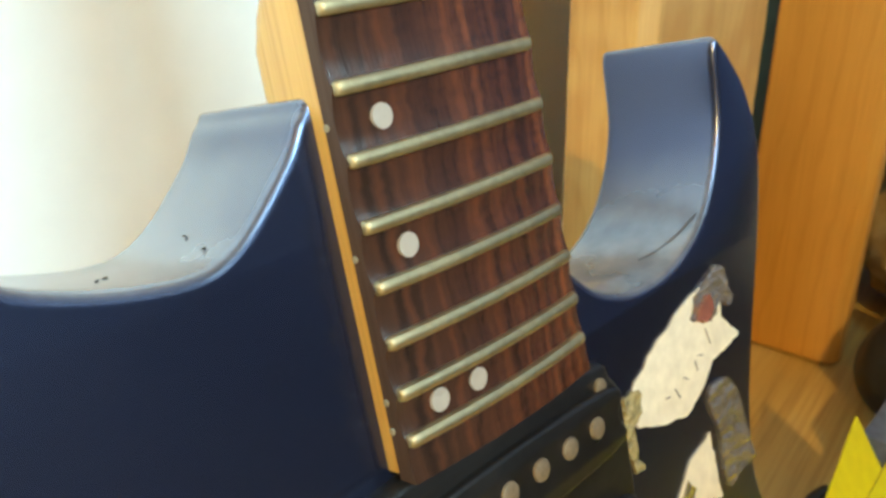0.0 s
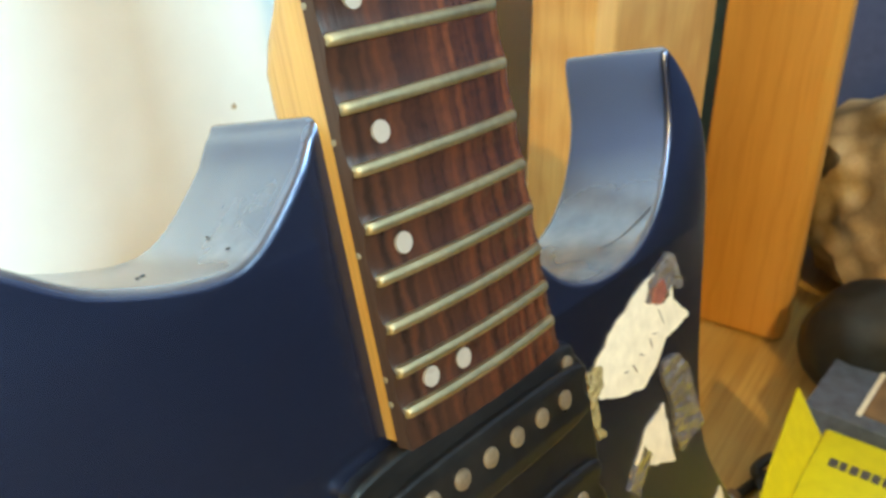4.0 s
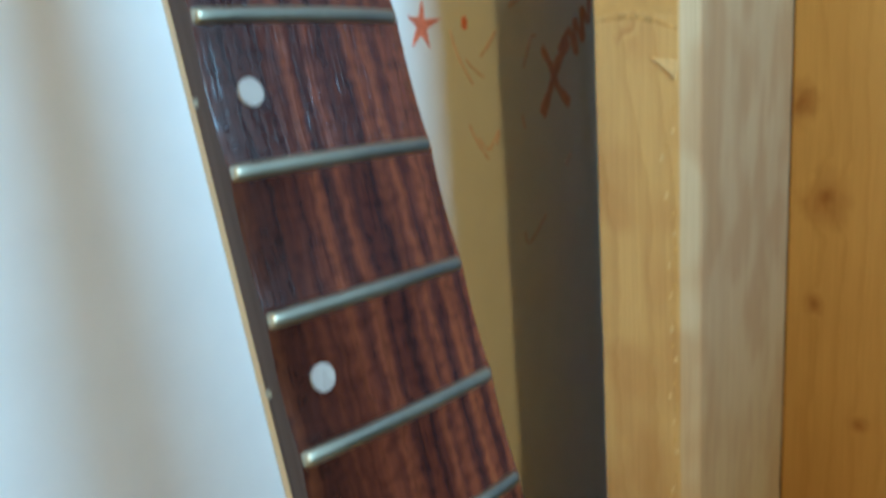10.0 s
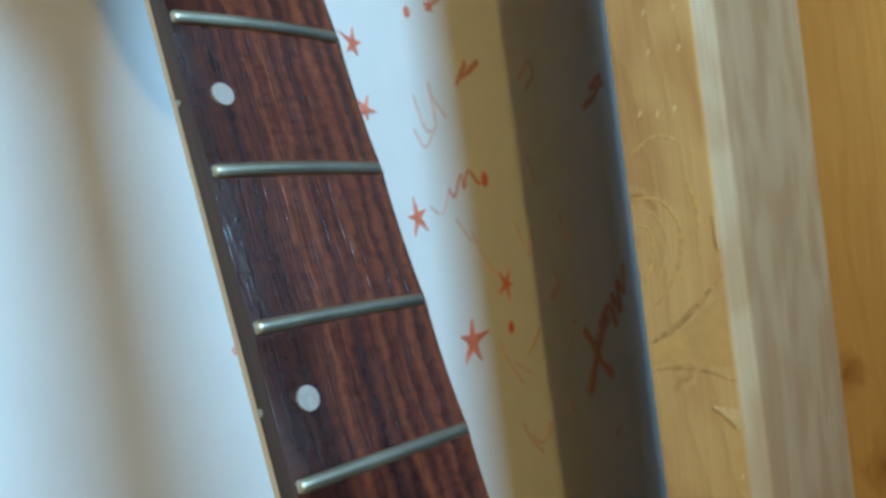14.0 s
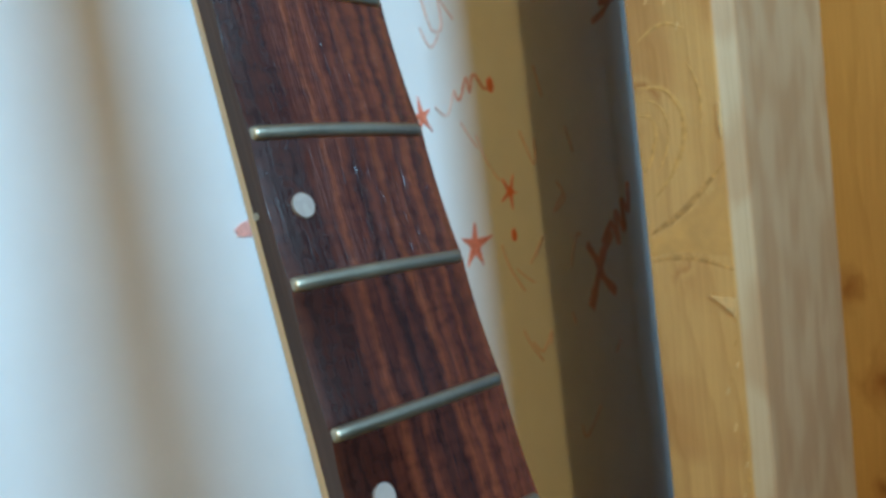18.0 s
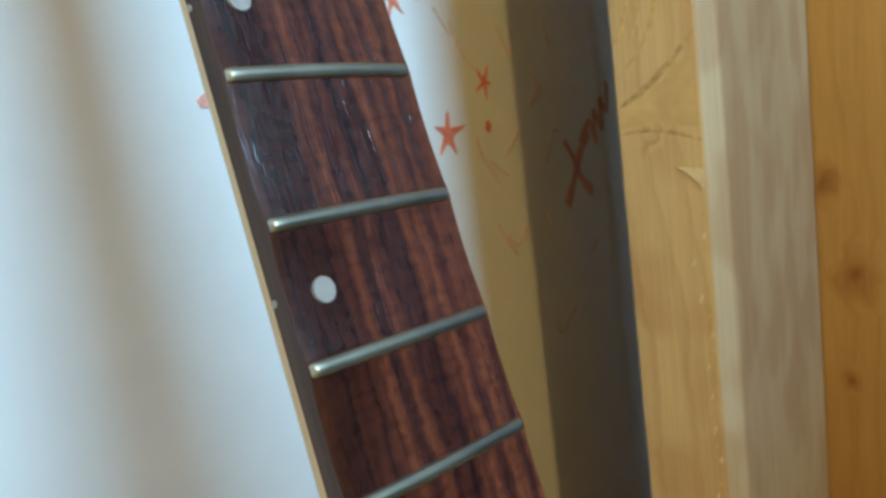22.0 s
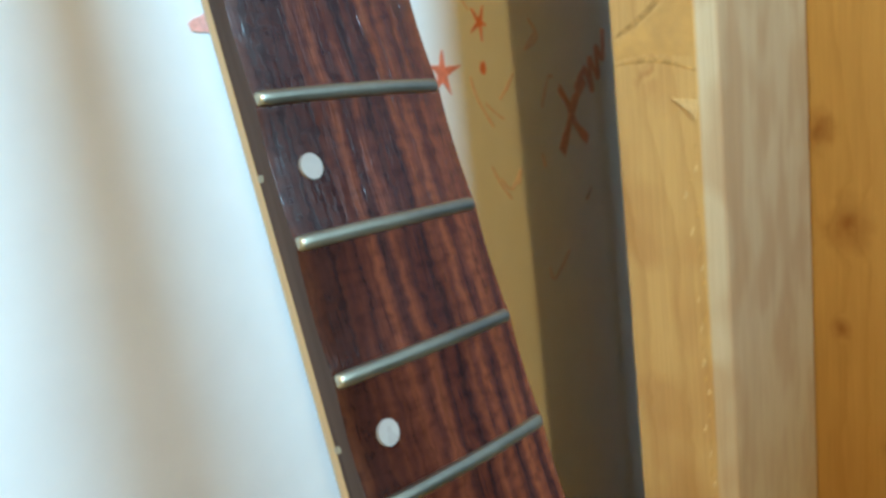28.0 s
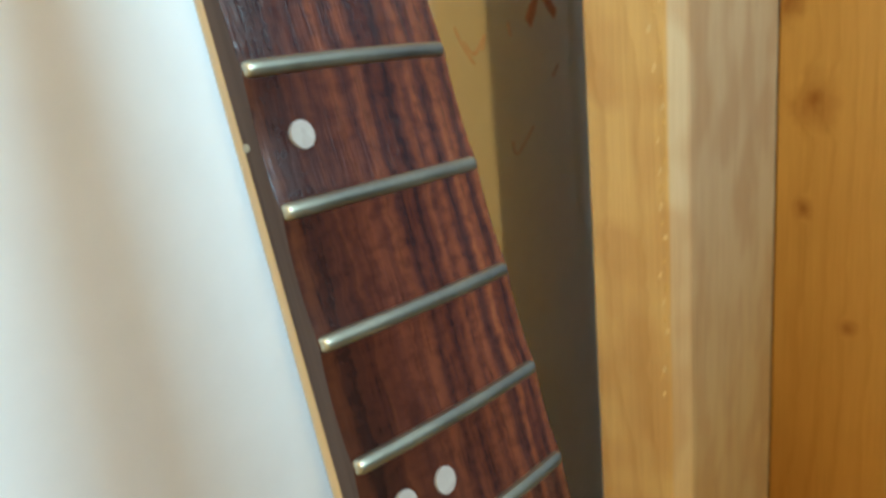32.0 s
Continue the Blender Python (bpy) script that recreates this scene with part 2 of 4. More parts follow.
    nt.links.new(rr.outputs[0], b.inputs["Roughness"])
    b.inputs["Coat Weight"].default_value = coat
    b.inputs["Coat Roughness"].default_value = 0.25
    dents = noise_tex(nt, coords(nt, (160, 160, 90)), 1.0, 3)
    h = mix(nt, 0.55, mix(nt, 0.5, fine.outputs[0], wave.outputs["Color"]), dents.outputs[0])
    bump(nt, b, h, 0.65, 0.0009)
    return m


M_PINE = pine_mat("pale_pine", (0.63, 0.375, 0.118), (0.57, 0.325, 0.092), (0.118, 0.30, 0.60), (2.5, 1.2), 0.0075, [((0.127, 0.243, 0.606), (0.034, 0.034, 0.062))], dark=(0.74, 0.58, 0.42), arches=True, lit_sides=(0.1602, 0.1672, (0.62, 0.46, 0.270), (0.56, 0.362, 0.190), (0.30, 0.46)))
M_PINE_OR = pine_mat("orange_pine", (0.66, 0.350, 0.078), (0.61, 0.315, 0.066), (0.15, 0.42, 0.5), (1.5, 2.0), 0.009, [((0.1716, 0.5, 0.4496), (0.022, 0.02, 0.030)), ((0.155, 0.5, 0.5132), (0.015, 0.02, 0.024)), ((0.1976, 0.5, 0.2962), (0.009, 0.02, 0.010)), ((0.1665, 0.5, 0.3783), (0.010, 0.02, 0.012))], rough=0.42, dark=(0.58, 0.42, 0.28), coat=0.25)
M_MAPLE = wood_mat("maple", [(0.25, (0.60, 0.345, 0.070)), (0.75, (0.69, 0.425, 0.100))], (150, 150, 5), rough=0.35, coat=0.4)


def rosewood_mat():
    """Rosewood: red-brown and near-black streaks with wavering edges, fine dark lines, open pores, a worn sheen."""
    m, nt, b = material("rosewood")
    sway = noise_tex(nt, coords(nt, (45, 12, 26)), 1.0, 2)
    fray = noise_tex(nt, coords(nt, (190, 40, 230)), 1.0, 2, 0.6)
    grain = coords(nt, (1, 0.06, 0.018)).outputs[0]
    for source, amount in ((sway, 0.0060), (fray, 0.0030)):
        shove = nt.nodes.new("ShaderNodeVectorMath")
        shove.operation = "MULTIPLY_ADD"
        shove.inputs[1].default_value = (amount, 0, 0)
        nt.links.new(source.outputs["Color"], shove.inputs[0])
        nt.links.new(grain, shove.inputs[2])
        grain = shove.outputs[0]

    def along(scale, detail, rough=0.5):
        n = node(nt, "ShaderNodeTexNoise", Scale=scale, Detail=detail, Roughness=rough)
        nt.links.new(grain, n.inputs["Vector"])
        return n

    streak, line, tone = along(290, 1.5, 0.45), along(780, 1.0), along(60, 1.0)
    blot = noise_tex(nt, coords(nt, (90, 40, 30)), 1.0, 3)
    pore = noise_tex(nt, coords(nt, (1500, 200, 95)), 1.0, 2, 0.6)
    curl = noise_tex(nt, coords(nt, (240, 60, 420)), 1.0, 2)
    bands = node(nt, "ShaderNodeTexWave", Scale=0.314 / 0.0046, Distortion=0.0)
    bands.wave_type, bands.bands_direction = "BANDS", "X"
    nt.links.new(grain, bands.inputs["Vector"])
    stripes = mix(nt, 0.94, bands.outputs["Color"], streak.outputs[0])
    base = ramp(nt, stripes, [(0.30, (0.060, 0.022, 0.015)), (0.42, (0.112, 0.033, 0.019)), (0.54, (0.182, 0.051, 0.023)), (0.70, (0.275, 0.085, 0.031))])
    across = nt.nodes.new("ShaderNodeSeparateXYZ")
    nt.links.new(grain, across.inputs[0])
    place = nt.nodes.new("ShaderNodeMapRange")
    place.inputs["From Min"].default_value, place.inputs["From Max"].default_value = -0.0185, -0.0030
    nt.links.new(across.outputs["X"], place.inputs["Value"])
    heart = ramp(nt, place.outputs[0], [(0.0, (0.33, 0.34, 0.37)), (0.45, (0.58, 0.56, 0.58)), (1.0, (1, 1, 1))])
    lines = ramp(nt, line.outputs[0], [(0.33, (0.30, 0.26, 0.27)), (0.46, (1, 1, 1))])
    shades = ramp(nt, tone.outputs[0], [(0.36, (0.55, 0.50, 0.50)), (0.60, (1, 1, 1))])
    mott = ramp(nt, blot.outputs[0], [(0.36, (0.66, 0.62, 0.62)), (0.60, (1, 1, 1))])
    ripple = ramp(nt, curl.outputs[0], [(0.34, (0.55, 0.50, 0.50)), (0.56, (1, 1, 1))])
    holes = ramp(nt, pore.outputs[0], [(0.30, (0.35, 0.30, 0.30)), (0.42, (1, 1, 1))])
    c = base.outputs[0]
    for amount, layer in ((0.9, heart), (0.45, lines), (0.85, shades), (0.7, mott), (0.75, ripple), (0.7, holes)):
        c = mix(nt, amount, c, layer.outputs[0], "MULTIPLY")
    # The colour goes from red-brown to a duller dark brown towards the body.
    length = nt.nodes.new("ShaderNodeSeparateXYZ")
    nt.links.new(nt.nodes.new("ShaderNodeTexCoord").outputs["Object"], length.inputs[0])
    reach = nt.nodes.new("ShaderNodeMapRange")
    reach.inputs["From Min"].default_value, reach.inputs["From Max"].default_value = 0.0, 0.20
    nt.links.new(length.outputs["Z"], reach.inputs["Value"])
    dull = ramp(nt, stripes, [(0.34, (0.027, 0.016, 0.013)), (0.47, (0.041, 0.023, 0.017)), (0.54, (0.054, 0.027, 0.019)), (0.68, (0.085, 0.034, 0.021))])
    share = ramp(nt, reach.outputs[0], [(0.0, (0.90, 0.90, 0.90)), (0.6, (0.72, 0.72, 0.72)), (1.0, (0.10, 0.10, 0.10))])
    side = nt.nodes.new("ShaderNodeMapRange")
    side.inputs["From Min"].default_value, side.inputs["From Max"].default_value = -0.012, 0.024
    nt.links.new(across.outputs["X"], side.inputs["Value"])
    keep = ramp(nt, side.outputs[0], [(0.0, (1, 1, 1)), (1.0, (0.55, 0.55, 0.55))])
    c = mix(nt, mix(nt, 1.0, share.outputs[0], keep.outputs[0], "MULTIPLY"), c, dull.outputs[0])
    nt.links.new(c, b.inputs["Base Color"])
    rr = ramp(nt, blot.outputs[0], [(0.3, (0.16, 0.16, 0.16)), (0.7, (0.27, 0.27, 0.27))])
    nt.links.new(rr.outputs[0], b.inputs["Roughness"])
    b.inputs["Specular IOR Level"].default_value = 0.5
    h = mix(nt, 0.10, mix(nt, 0.25, pore.outputs[0], streak.outputs[0]), curl.outputs[0])
    relief = bump(nt, b, h, 0.45, 0.0007)
    # Relief is stronger on the treble half, to bring out glints there in view.
    wear = ramp(nt, side.outputs[0], [(0.0, (0.32, 0.32, 0.32)), (0.5, (0.60, 0.60, 0.60)), (1.0, (0.80, 0.80, 0.80))])
    nt.links.new(wear.outputs[0], relief.inputs["Strength"])
    return m


M_ROSE = rosewood_mat()
# Board edges: own tone, rougher and duller to mute the wall's reflection.
M_ROSE_SIDE = wood_mat("rosewood_side", [(0.3, (0.052, 0.031, 0.022)), (0.7, (0.084, 0.050, 0.036))], (300, 300, 8), rough=0.6)
M_ROSE_SIDE.node_tree.nodes["Principled BSDF"].inputs["Specular IOR Level"].default_value = 0.3
M_NICKEL = plain_mat("fret_nickel", (0.47, 0.435, 0.325), 0.46, 1.0, grain=500, vary=0.06, relief=0.04)
# Frets near the body use this warmer copy: lamp light put into the colour.
M_NICKEL_WARM = plain_mat("warm_lit_fret_nickel", (0.48, 0.405, 0.250), 0.54, 1.0, grain=500, vary=0.10, relief=0.05)
M_SIDE = plain_mat("side_dot_ivory", (0.30, 0.27, 0.19), 0.5, grain=500, vary=0.1)
M_PEARL = plain_mat("inlay_white", (0.40, 0.37, 0.335), 0.3, grain=500, vary=0.05)


def lacquer_mat():
    """Dark blue metal-flake lacquer under a clear coat, with dust specks, hairline wear and paler painted upward faces.
    """
    m, nt, b = material("blue_lacquer")
    mp = coords(nt)
    flake = noise_tex(nt, mp, 2600, 2)
    cloud = noise_tex(nt, mp, 12, 3)
    dust = noise_tex(nt, mp, 420, 5, 0.7)
    base = ramp(nt, flake.outputs[0], [(0.35, (0.031, 0.040, 0.094)), (0.65, (0.045, 0.057, 0.122))])
    soft = ramp(nt, cloud.outputs[0], [(0.35, (0.90, 0.90, 0.92)), (0.65, (1, 1, 1))])
    specks = ramp(nt, dust.outputs[0], [(0.72, (0, 0, 0)), (0.84, (0.20, 0.20, 0.20))])
    c = mix(nt, 1.0, base.outputs[0], soft.outputs[0], "MULTIPLY")
    c = mix(nt, specks.outputs[0], c, (0.30, 0.30, 0.32))
    # Pale grey painted on upward faces stands in for reflected light.
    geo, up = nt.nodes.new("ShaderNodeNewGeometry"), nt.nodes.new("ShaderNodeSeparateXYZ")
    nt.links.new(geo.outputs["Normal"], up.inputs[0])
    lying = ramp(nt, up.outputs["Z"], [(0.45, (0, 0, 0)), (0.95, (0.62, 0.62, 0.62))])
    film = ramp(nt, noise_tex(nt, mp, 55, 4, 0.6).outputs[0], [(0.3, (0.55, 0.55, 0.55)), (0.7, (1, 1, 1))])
    up_light = mix(nt, 1.0, lying.outputs[0], film.outputs[0], "MULTIPLY")
    nt.links.new(mix(nt, up_light, c, (0.36, 0.37, 0.39)), b.inputs["Base Color"])
    metal = ramp(nt, up_light, [(0.0, (0.80, 0.80, 0.80)), (0.6, (0.25, 0.25, 0.25))])
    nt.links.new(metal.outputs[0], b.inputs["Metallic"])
    b.inputs["Roughness"].default_value = 0.27
    b.inputs["Coat Weight"].default_value, b.inputs["Coat IOR"].default_value = 1.0, 1.42
    rr = ramp(nt, dust.outputs[0], [(0.4, (0.19, 0.19, 0.19)), (0.8, (0.28, 0.28, 0.28))])
    nt.links.new(rr.outputs[0], b.inputs["Coat Roughness"])
    return m


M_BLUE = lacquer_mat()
M_BLACK = plain_mat("black_plastic", (0.012, 0.012, 0.013), 0.35, grain=400, vary=0.3)
M_SCREW = plain_mat("pole_screw", (0.36, 0.29, 0.21), 0.5, 0.6, grain=800, vary=0.2)
M_PAPER = plain_mat("old_paper", (0.80, 0.79, 0.70), 0.8, grain=220, vary=0.1)
M_FOIL = plain_mat("crumpled_foil", (0.60, 0.55, 0.50), 0.20, 0.8, grain=260, vary=0.25, relief=0.9, depth=0.002)
M_TAPE = plain_mat("old_tape", (0.62, 0.54, 0.30), 0.17, 0.45, grain=400, vary=0.4, relief=0.8, depth=0.002)
M_REDFILM = plain_mat("red_film", (0.30, 0.115, 0.095), 0.35, grain=300, vary=0.3)
M_INK = plain_mat("grey_ink", (0.08, 0.08, 0.1), 0.7)
M_FAINT = plain_mat("faded_ink", (0.30, 0.30, 0.31), 0.7)
M_CRAYON_PALE = plain_mat("pale_red_crayon", (0.79, 0.60, 0.53), 0.6, grain=700, vary=0.2)
M_CRAYON = plain_mat("red_crayon", (0.78, 0.23, 0.13), 0.6, grain=700, vary=0.25)
M_YELLOW = plain_mat("yellow_card", (0.75, 0.72, 0.02), 0.45, grain=120, vary=0.06)
M_SLATE = plain_mat("slate_blue_card", (0.10, 0.13, 0.20), 0.6, grain=90, vary=0.3)
M_CRACK = plain_mat("crack_brown", (0.50, 0.275, 0.075), 0.8, grain=500, vary=0.3)
M_BARE = plain_mat("bare_pine", (0.575, 0.320, 0.085), 0.55, grain=120, vary=0.12)
M_RING = plain_mat("growth_ring_brown", (0.555, 0.315, 0.085), 0.8, grain=400, vary=0.2)
M_SPLINT = plain_mat("splinter_pine", (0.66, 0.425, 0.170), 0.7, grain=500, vary=0.15)
M_TEAL = plain_mat("dark_teal_tone", (0.045, 0.085, 0.078), 0.5, grain=90, vary=0.2)
M_SPECK = plain_mat("wall_speck_brown", (0.42, 0.34, 0.24), 0.8)
M_CRAYON_SOFT = plain_mat("soft_red_crayon", (0.72, 0.37, 0.28), 0.6, grain=700, vary=0.25)
M_CRAYON_STAR = plain_mat("pale_star_crayon", (0.82, 0.40, 0.33), 0.6, grain=700, vary=0.15)
M_BROWN = plain_mat("brown_card", (0.24, 0.16, 0.09), 0.7, grain=60, vary=0.3)


def cloth_mat():
    """Blanket cloth with rounded tan and brown patches and a fine weave."""
    m, nt, b = material("mottled_cloth")
    mp = coords(nt)
    cells = node(nt, "ShaderNodeTexVoronoi", Scale=38, Randomness=1.0)
    nt.links.new(mp.outputs[0], cells.inputs["Vector"])
    blot, weave = noise_tex(nt, mp, 17, 3), noise_tex(nt, mp, 420, 2)
    patch = ramp(nt, mix(nt, 0.55, cells.outputs["Distance"], blot.outputs[0]), [(0.30, (0.80, 0.67, 0.45)), (0.44, (0.66, 0.49, 0.28)), (0.54, (0.50, 0.36, 0.20)), (0.66, (0.27, 0.19, 0.10))])
    thread = ramp(nt, weave.outputs[0], [(0.3, (0.75, 0.73, 0.70)), (0.7, (1, 1, 1))])
    nt.links.new(mix(nt, 0.8, patch.outputs[0], thread.outputs[0], "MULTIPLY"), b.inputs["Base Color"])
    b.inputs["Roughness"].default_value = 0.9
    bump(nt, b, weave.outputs[0], 0.4, 0.0008)
    return m


M_CLOTH = cloth_mat()
M_DARK = plain_mat("black_leather", (0.015, 0.017, 0.017), 0.55, grain=120, vary=0.4)

# ---- helpers for meshes ----


def mesh_of(bm, name, mat, smooth=True, angle=35):
    me = bpy.data.meshes.new(name)
    bmesh.ops.recalc_face_normals(bm, faces=bm.faces)
    if smooth:
        for f in bm.faces:
            f.smooth = True
        for e in bm.edges:
            if len(e.link_faces) == 2 and e.calc_face_angle(0) > radians(angle):
                e.smooth = False
    bm.to_mesh(me)
    bm.free()
    if mat:
        me.materials.append(mat)
    return me


def part(name, bm, mat, parent, label="", m=None, smooth=True):
    ob = new(name, mesh_of(bm, name, mat, smooth))
    ob.parent = parent
    if m is not None:
        ob.matrix_basis = m
    if label:
        tagged(ob, label)
    return ob


def thing(name, bm, mat, m, label, category, group="", kind="", smooth=True):
    ob = new(name, mesh_of(bm, name, mat, smooth))
    ob.matrix_world = m
    return tagged(ob, label, category, group, kind)


def holder(name, m, label, category, group="", kind=""):
    ob = new(name)
    ob.matrix_world = m
    ob.empty_display_size = 0.05
    return tagged(ob, label, category, group, kind)


def box(x0, x1, y0, y1, z0, z1, bevel=0.0, seg=2, cuts=0):
    bm = bmesh.new()
    bmesh.ops.create_cube(bm, size=1)
    bmesh.ops.transform(bm, matrix=Matrix.LocRotScale(((x0 + x1) / 2, (y0 + y1) / 2, (z0 + z1) / 2), None, (x1 - x0, y1 - y0, z1 - z0)), verts=bm.verts)
    if bevel:
        bmesh.ops.bevel(bm, geom=bm.edges[:], offset=bevel, segments=seg, profile=0.5, affect="EDGES")
    return bm


def spline(points, steps=6, closed=True):
    """A smooth line through the control points."""
    n, out = len(points), []
    for i in range(n if closed else n - 1):
        pick = [points[(i + k) % n] if closed else points[min(max(i + k, 0), n - 1)] for k in (-1, 0, 1, 2)]
        p0, p1, p2, p3 = (np.array(q, float) for q in pick)
        for j in range(steps):
            t = j / steps
            out.append(tuple(0.5 * (2 * p1 + (p2 - p0) * t + (2 * p0 - 5 * p1 + 4 * p2 - p3) * t * t + (3 * p1 - p0 - 3 * p2 + p3) * t ** 3)))
    if not closed:
        out.append(tuple(float(c) for c in points[-1]))
    return out


def slab(outline, y0, y1, bevel=0.0, seg=3):
    """A plate with its outline in x and z, from depth y0 to y1, with rounded rims."""
    n = len(outline)
    pts = [Vector((p[0], p[1])) for p in outline]
    area = sum(pts[i].x * pts[(i + 1) % n].y - pts[(i + 1) % n].x * pts[i].y for i in range(n))
    side = 1 if area > 0 else -1
    inward = []
    for i in range(n):
        a, c = (pts[i] - pts[i - 1]).normalized(), (pts[(i + 1) % n] - pts[i]).normalized()
        na, nc = Vector((-a.y, a.x)) * side, Vector((-c.y, c.x)) * side
        m = (na + nc).normalized()
        inward.append(m / max(0.6, m.dot(na)))
    steps = [(bevel * (1 - math.sin(k / seg * math.pi / 2)), bevel * (1 - math.cos(k / seg * math.pi / 2))) for k in range(seg + 1)] if bevel else [(0, 0)]
    levels = [(inset, y0 + dy) for inset, dy in steps] + [(inset, y1 - dy) for inset, dy in reversed(steps)]
    bm, rings = bmesh.new(), []
    for inset, y in levels:
        rings.append([bm.verts.new((p.x + q.x * inset, y, p.y + q.y * inset)) for p, q in zip(pts, inward)])
    for r0, r1 in zip(rings, rings[1:]):
        for i in range(n):
            bm.faces.new((r0[i], r0[(i + 1) % n], r1[(i + 1) % n], r1[i]))
    for ring in (rings[0], rings[-1]):
        for tri in tessellate_polygon([[Vector((v.co.x, v.co.z, 0)) for v in ring]]):
            bm.faces.new([ring[i] for i in tri])
    return bm


def disc(r, y0, y1, n=20, cx=0.0, cz=0.0, bevel=0.0):
    return slab([(cx + r * math.cos(2 * math.pi * i / n), cz + r * math.sin(2 * math.pi * i / n)) for i in range(n)], y0, y1, bevel, 2)


def tube(points, radius, n=8):
    bm = bmesh.new()
    rings = []
    for i, q in enumerate(points):
        q = Vector(q)
        a, b = Vector(points[max(i - 1, 0)]), Vector(points[min(i + 1, len(points) - 1)])
        d = (b - a).normalized()
        s = d.orthogonal().normalized()
        u = d.cross(s)
        rings.append([bm.verts.new(q + radius * (math.cos(2 * math.pi * k / n) * s + math.sin(2 * math.pi * k / n) * u)) for k in range(n)])
    for r0, r1 in zip(rings, rings[1:]):
        for k in range(n):
            bm.faces.new((r0[k], r0[(k + 1) % n], r1[(k + 1) % n], r1[k]))
    bm.faces.new(rings[0][::-1]), bm.faces.new(rings[-1])
    return bm


# ---- structure ----
T = 0.12
wall_left = thing("wall_left", box(-T, 0, ROOM_BACK - T, ROOM_END + T, 0, ROOM_H), M_WALL, ROOM, "white painted wall with red crayon stars and scribbles", "wall", kind="structure")
thing("wall_end", box(0, ROOM_W, ROOM_END, ROOM_END + T, 0, ROOM_H), M_BLUE_WALL, ROOM, "dark slate blue painted wall behind the boards", "wall", kind="structure")
# Added behind the boards, unseen: keeps the blue wall's bounce off the white wall.
thing("wall_corner", box(0, 0.155, 0.60, ROOM_END, 0, ROOM_H), M_CEIL, ROOM, "added brown block in the corner, stops blue bounce light", "wall", kind="structure")
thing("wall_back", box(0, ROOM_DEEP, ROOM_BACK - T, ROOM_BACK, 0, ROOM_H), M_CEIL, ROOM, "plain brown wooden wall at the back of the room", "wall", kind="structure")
thing("floor", box(-T, ROOM_DEEP + T, ROOM_BACK - T, ROOM_END + T, -0.1, 0), M_FLOOR, ROOM, "brown wooden floor under the guitar", "floor", kind="structure")
thing("ceiling", box(-T, ROOM_DEEP + T, ROOM_BACK - T, ROOM_END + T, ROOM_H, ROOM_H + 0.1), M_TOP, ROOM, "plain brown wooden ceiling", "ceiling", kind="structure")
_y0, _y1, _z0, _z1 = WIN_Y - WIN_W / 2, WIN_Y + WIN_W / 2, WIN_Z - WIN_H / 2, WIN_Z + WIN_H / 2
wall_right = holder("wall_right", ROOM, "plain brown wooden wall with two windows and added light-blocking boxes", "wall", kind="structure")
for a, b, c, d in ((_y0, HIGH_Y[0], 0, _z0), (_y0, _y1, _z1, ROOM_H), (_y1, HIGH_Y[0], _z0, ROOM_H), (HIGH_Y[1], ROOM_END, 0, ROOM_H), (*HIGH_Y, 0, HIGH_Z[0]), (*HIGH_Y, HIGH_Z[1], ROOM_H)):
    part("wall_section", box(ROOM_W, ROOM_W + T, a, b, c, d), M_CEIL, wall_right)
# Added dark box, unseen: hides the lit floor from the lacquer's reflections.
part("wall_plinth", box(0.62, BLOCK_X, 0.18, ROOM_END, 0, 0.20), M_CEIL, wall_right)
# Added out of view: cuts the window light on low surfaces.
part("wall_ledge", box(BLOCK_X, ROOM_W, *BLOCK_Y, 0, BLOCK_Z), M_CEIL, wall_right)
# Unseen set-back, added so that no wall close to the lamp lights up.
part("wall_return", box(ROOM_W, ROOM_DEEP, _y0 - T, _y0, 0, ROOM_H), M_CEIL, wall_right)
part("wall_section", box(ROOM_DEEP, ROOM_DEEP + T, ROOM_BACK, _y0, 0, ROOM_H), M_CEIL, wall_right)

# ---- boards ----


def post(outline, z0, z1, rim, rough=0.0, seed=0.0):
    """An upright piece: its outline in x and y with softened corners, which wander a little where it is rough-sawn."""
    pts, n = [Vector(p) for p in outline], len(outline)
    ring = []
    for i, p in enumerate(pts):
        a, c = (pts[i - 1] - p).normalized(), (pts[(i + 1) % n] - p).normalized()
        for k in range(4):
            t = k / 3
            ring.append(p + a * rim * (1 - t) ** 2 + c * rim * t ** 2)
    count = max(2, int((z1 - z0) / 0.005)) if rough else 2
    zs = [z0, z0 + rim] + [z0 + (z1 - z0) * k / count for k in range(1, count)] + [z1 - rim, z1]
    mid = sum(pts, Vector((0, 0))) / n
    bm, rows = bmesh.new(), []
    for z in zs:
        row = []
        for k, p in enumerate(ring):
            q = p.copy()
            if z in (z0, z1):
                q += (mid - q).normalized() * rim * 0.7
            if rough:
                w = rough * (noise.noise(Vector((k // 4 * 7.3 + seed, 0, z * 45))) + 0.6 * noise.noise(Vector((k // 4 * 3.1, seed, z * 160))))
                q += (mid - q).normalized() * (w + 0.4 * rough)
            row.append(bm.verts.new((q.x, q.y, z)))
        rows.append(row)
    m = len(ring)
    for r0, r1 in zip(rows, rows[1:]):
        for k in range(m):
            bm.faces.new((r0[k], r0[(k + 1) % m], r1[(k + 1) % m], r1[k]))
    bm.faces.new(rows[0][::-1]), bm.faces.new(rows[-1])
    return bm


# The near board: a narrow sawn edge, a chamfered corner and a wide face towards the window.
w1 = holder("pine_board", ROOM, "pale rough pine board standing on end beside the white wall", "board", "pine boards")
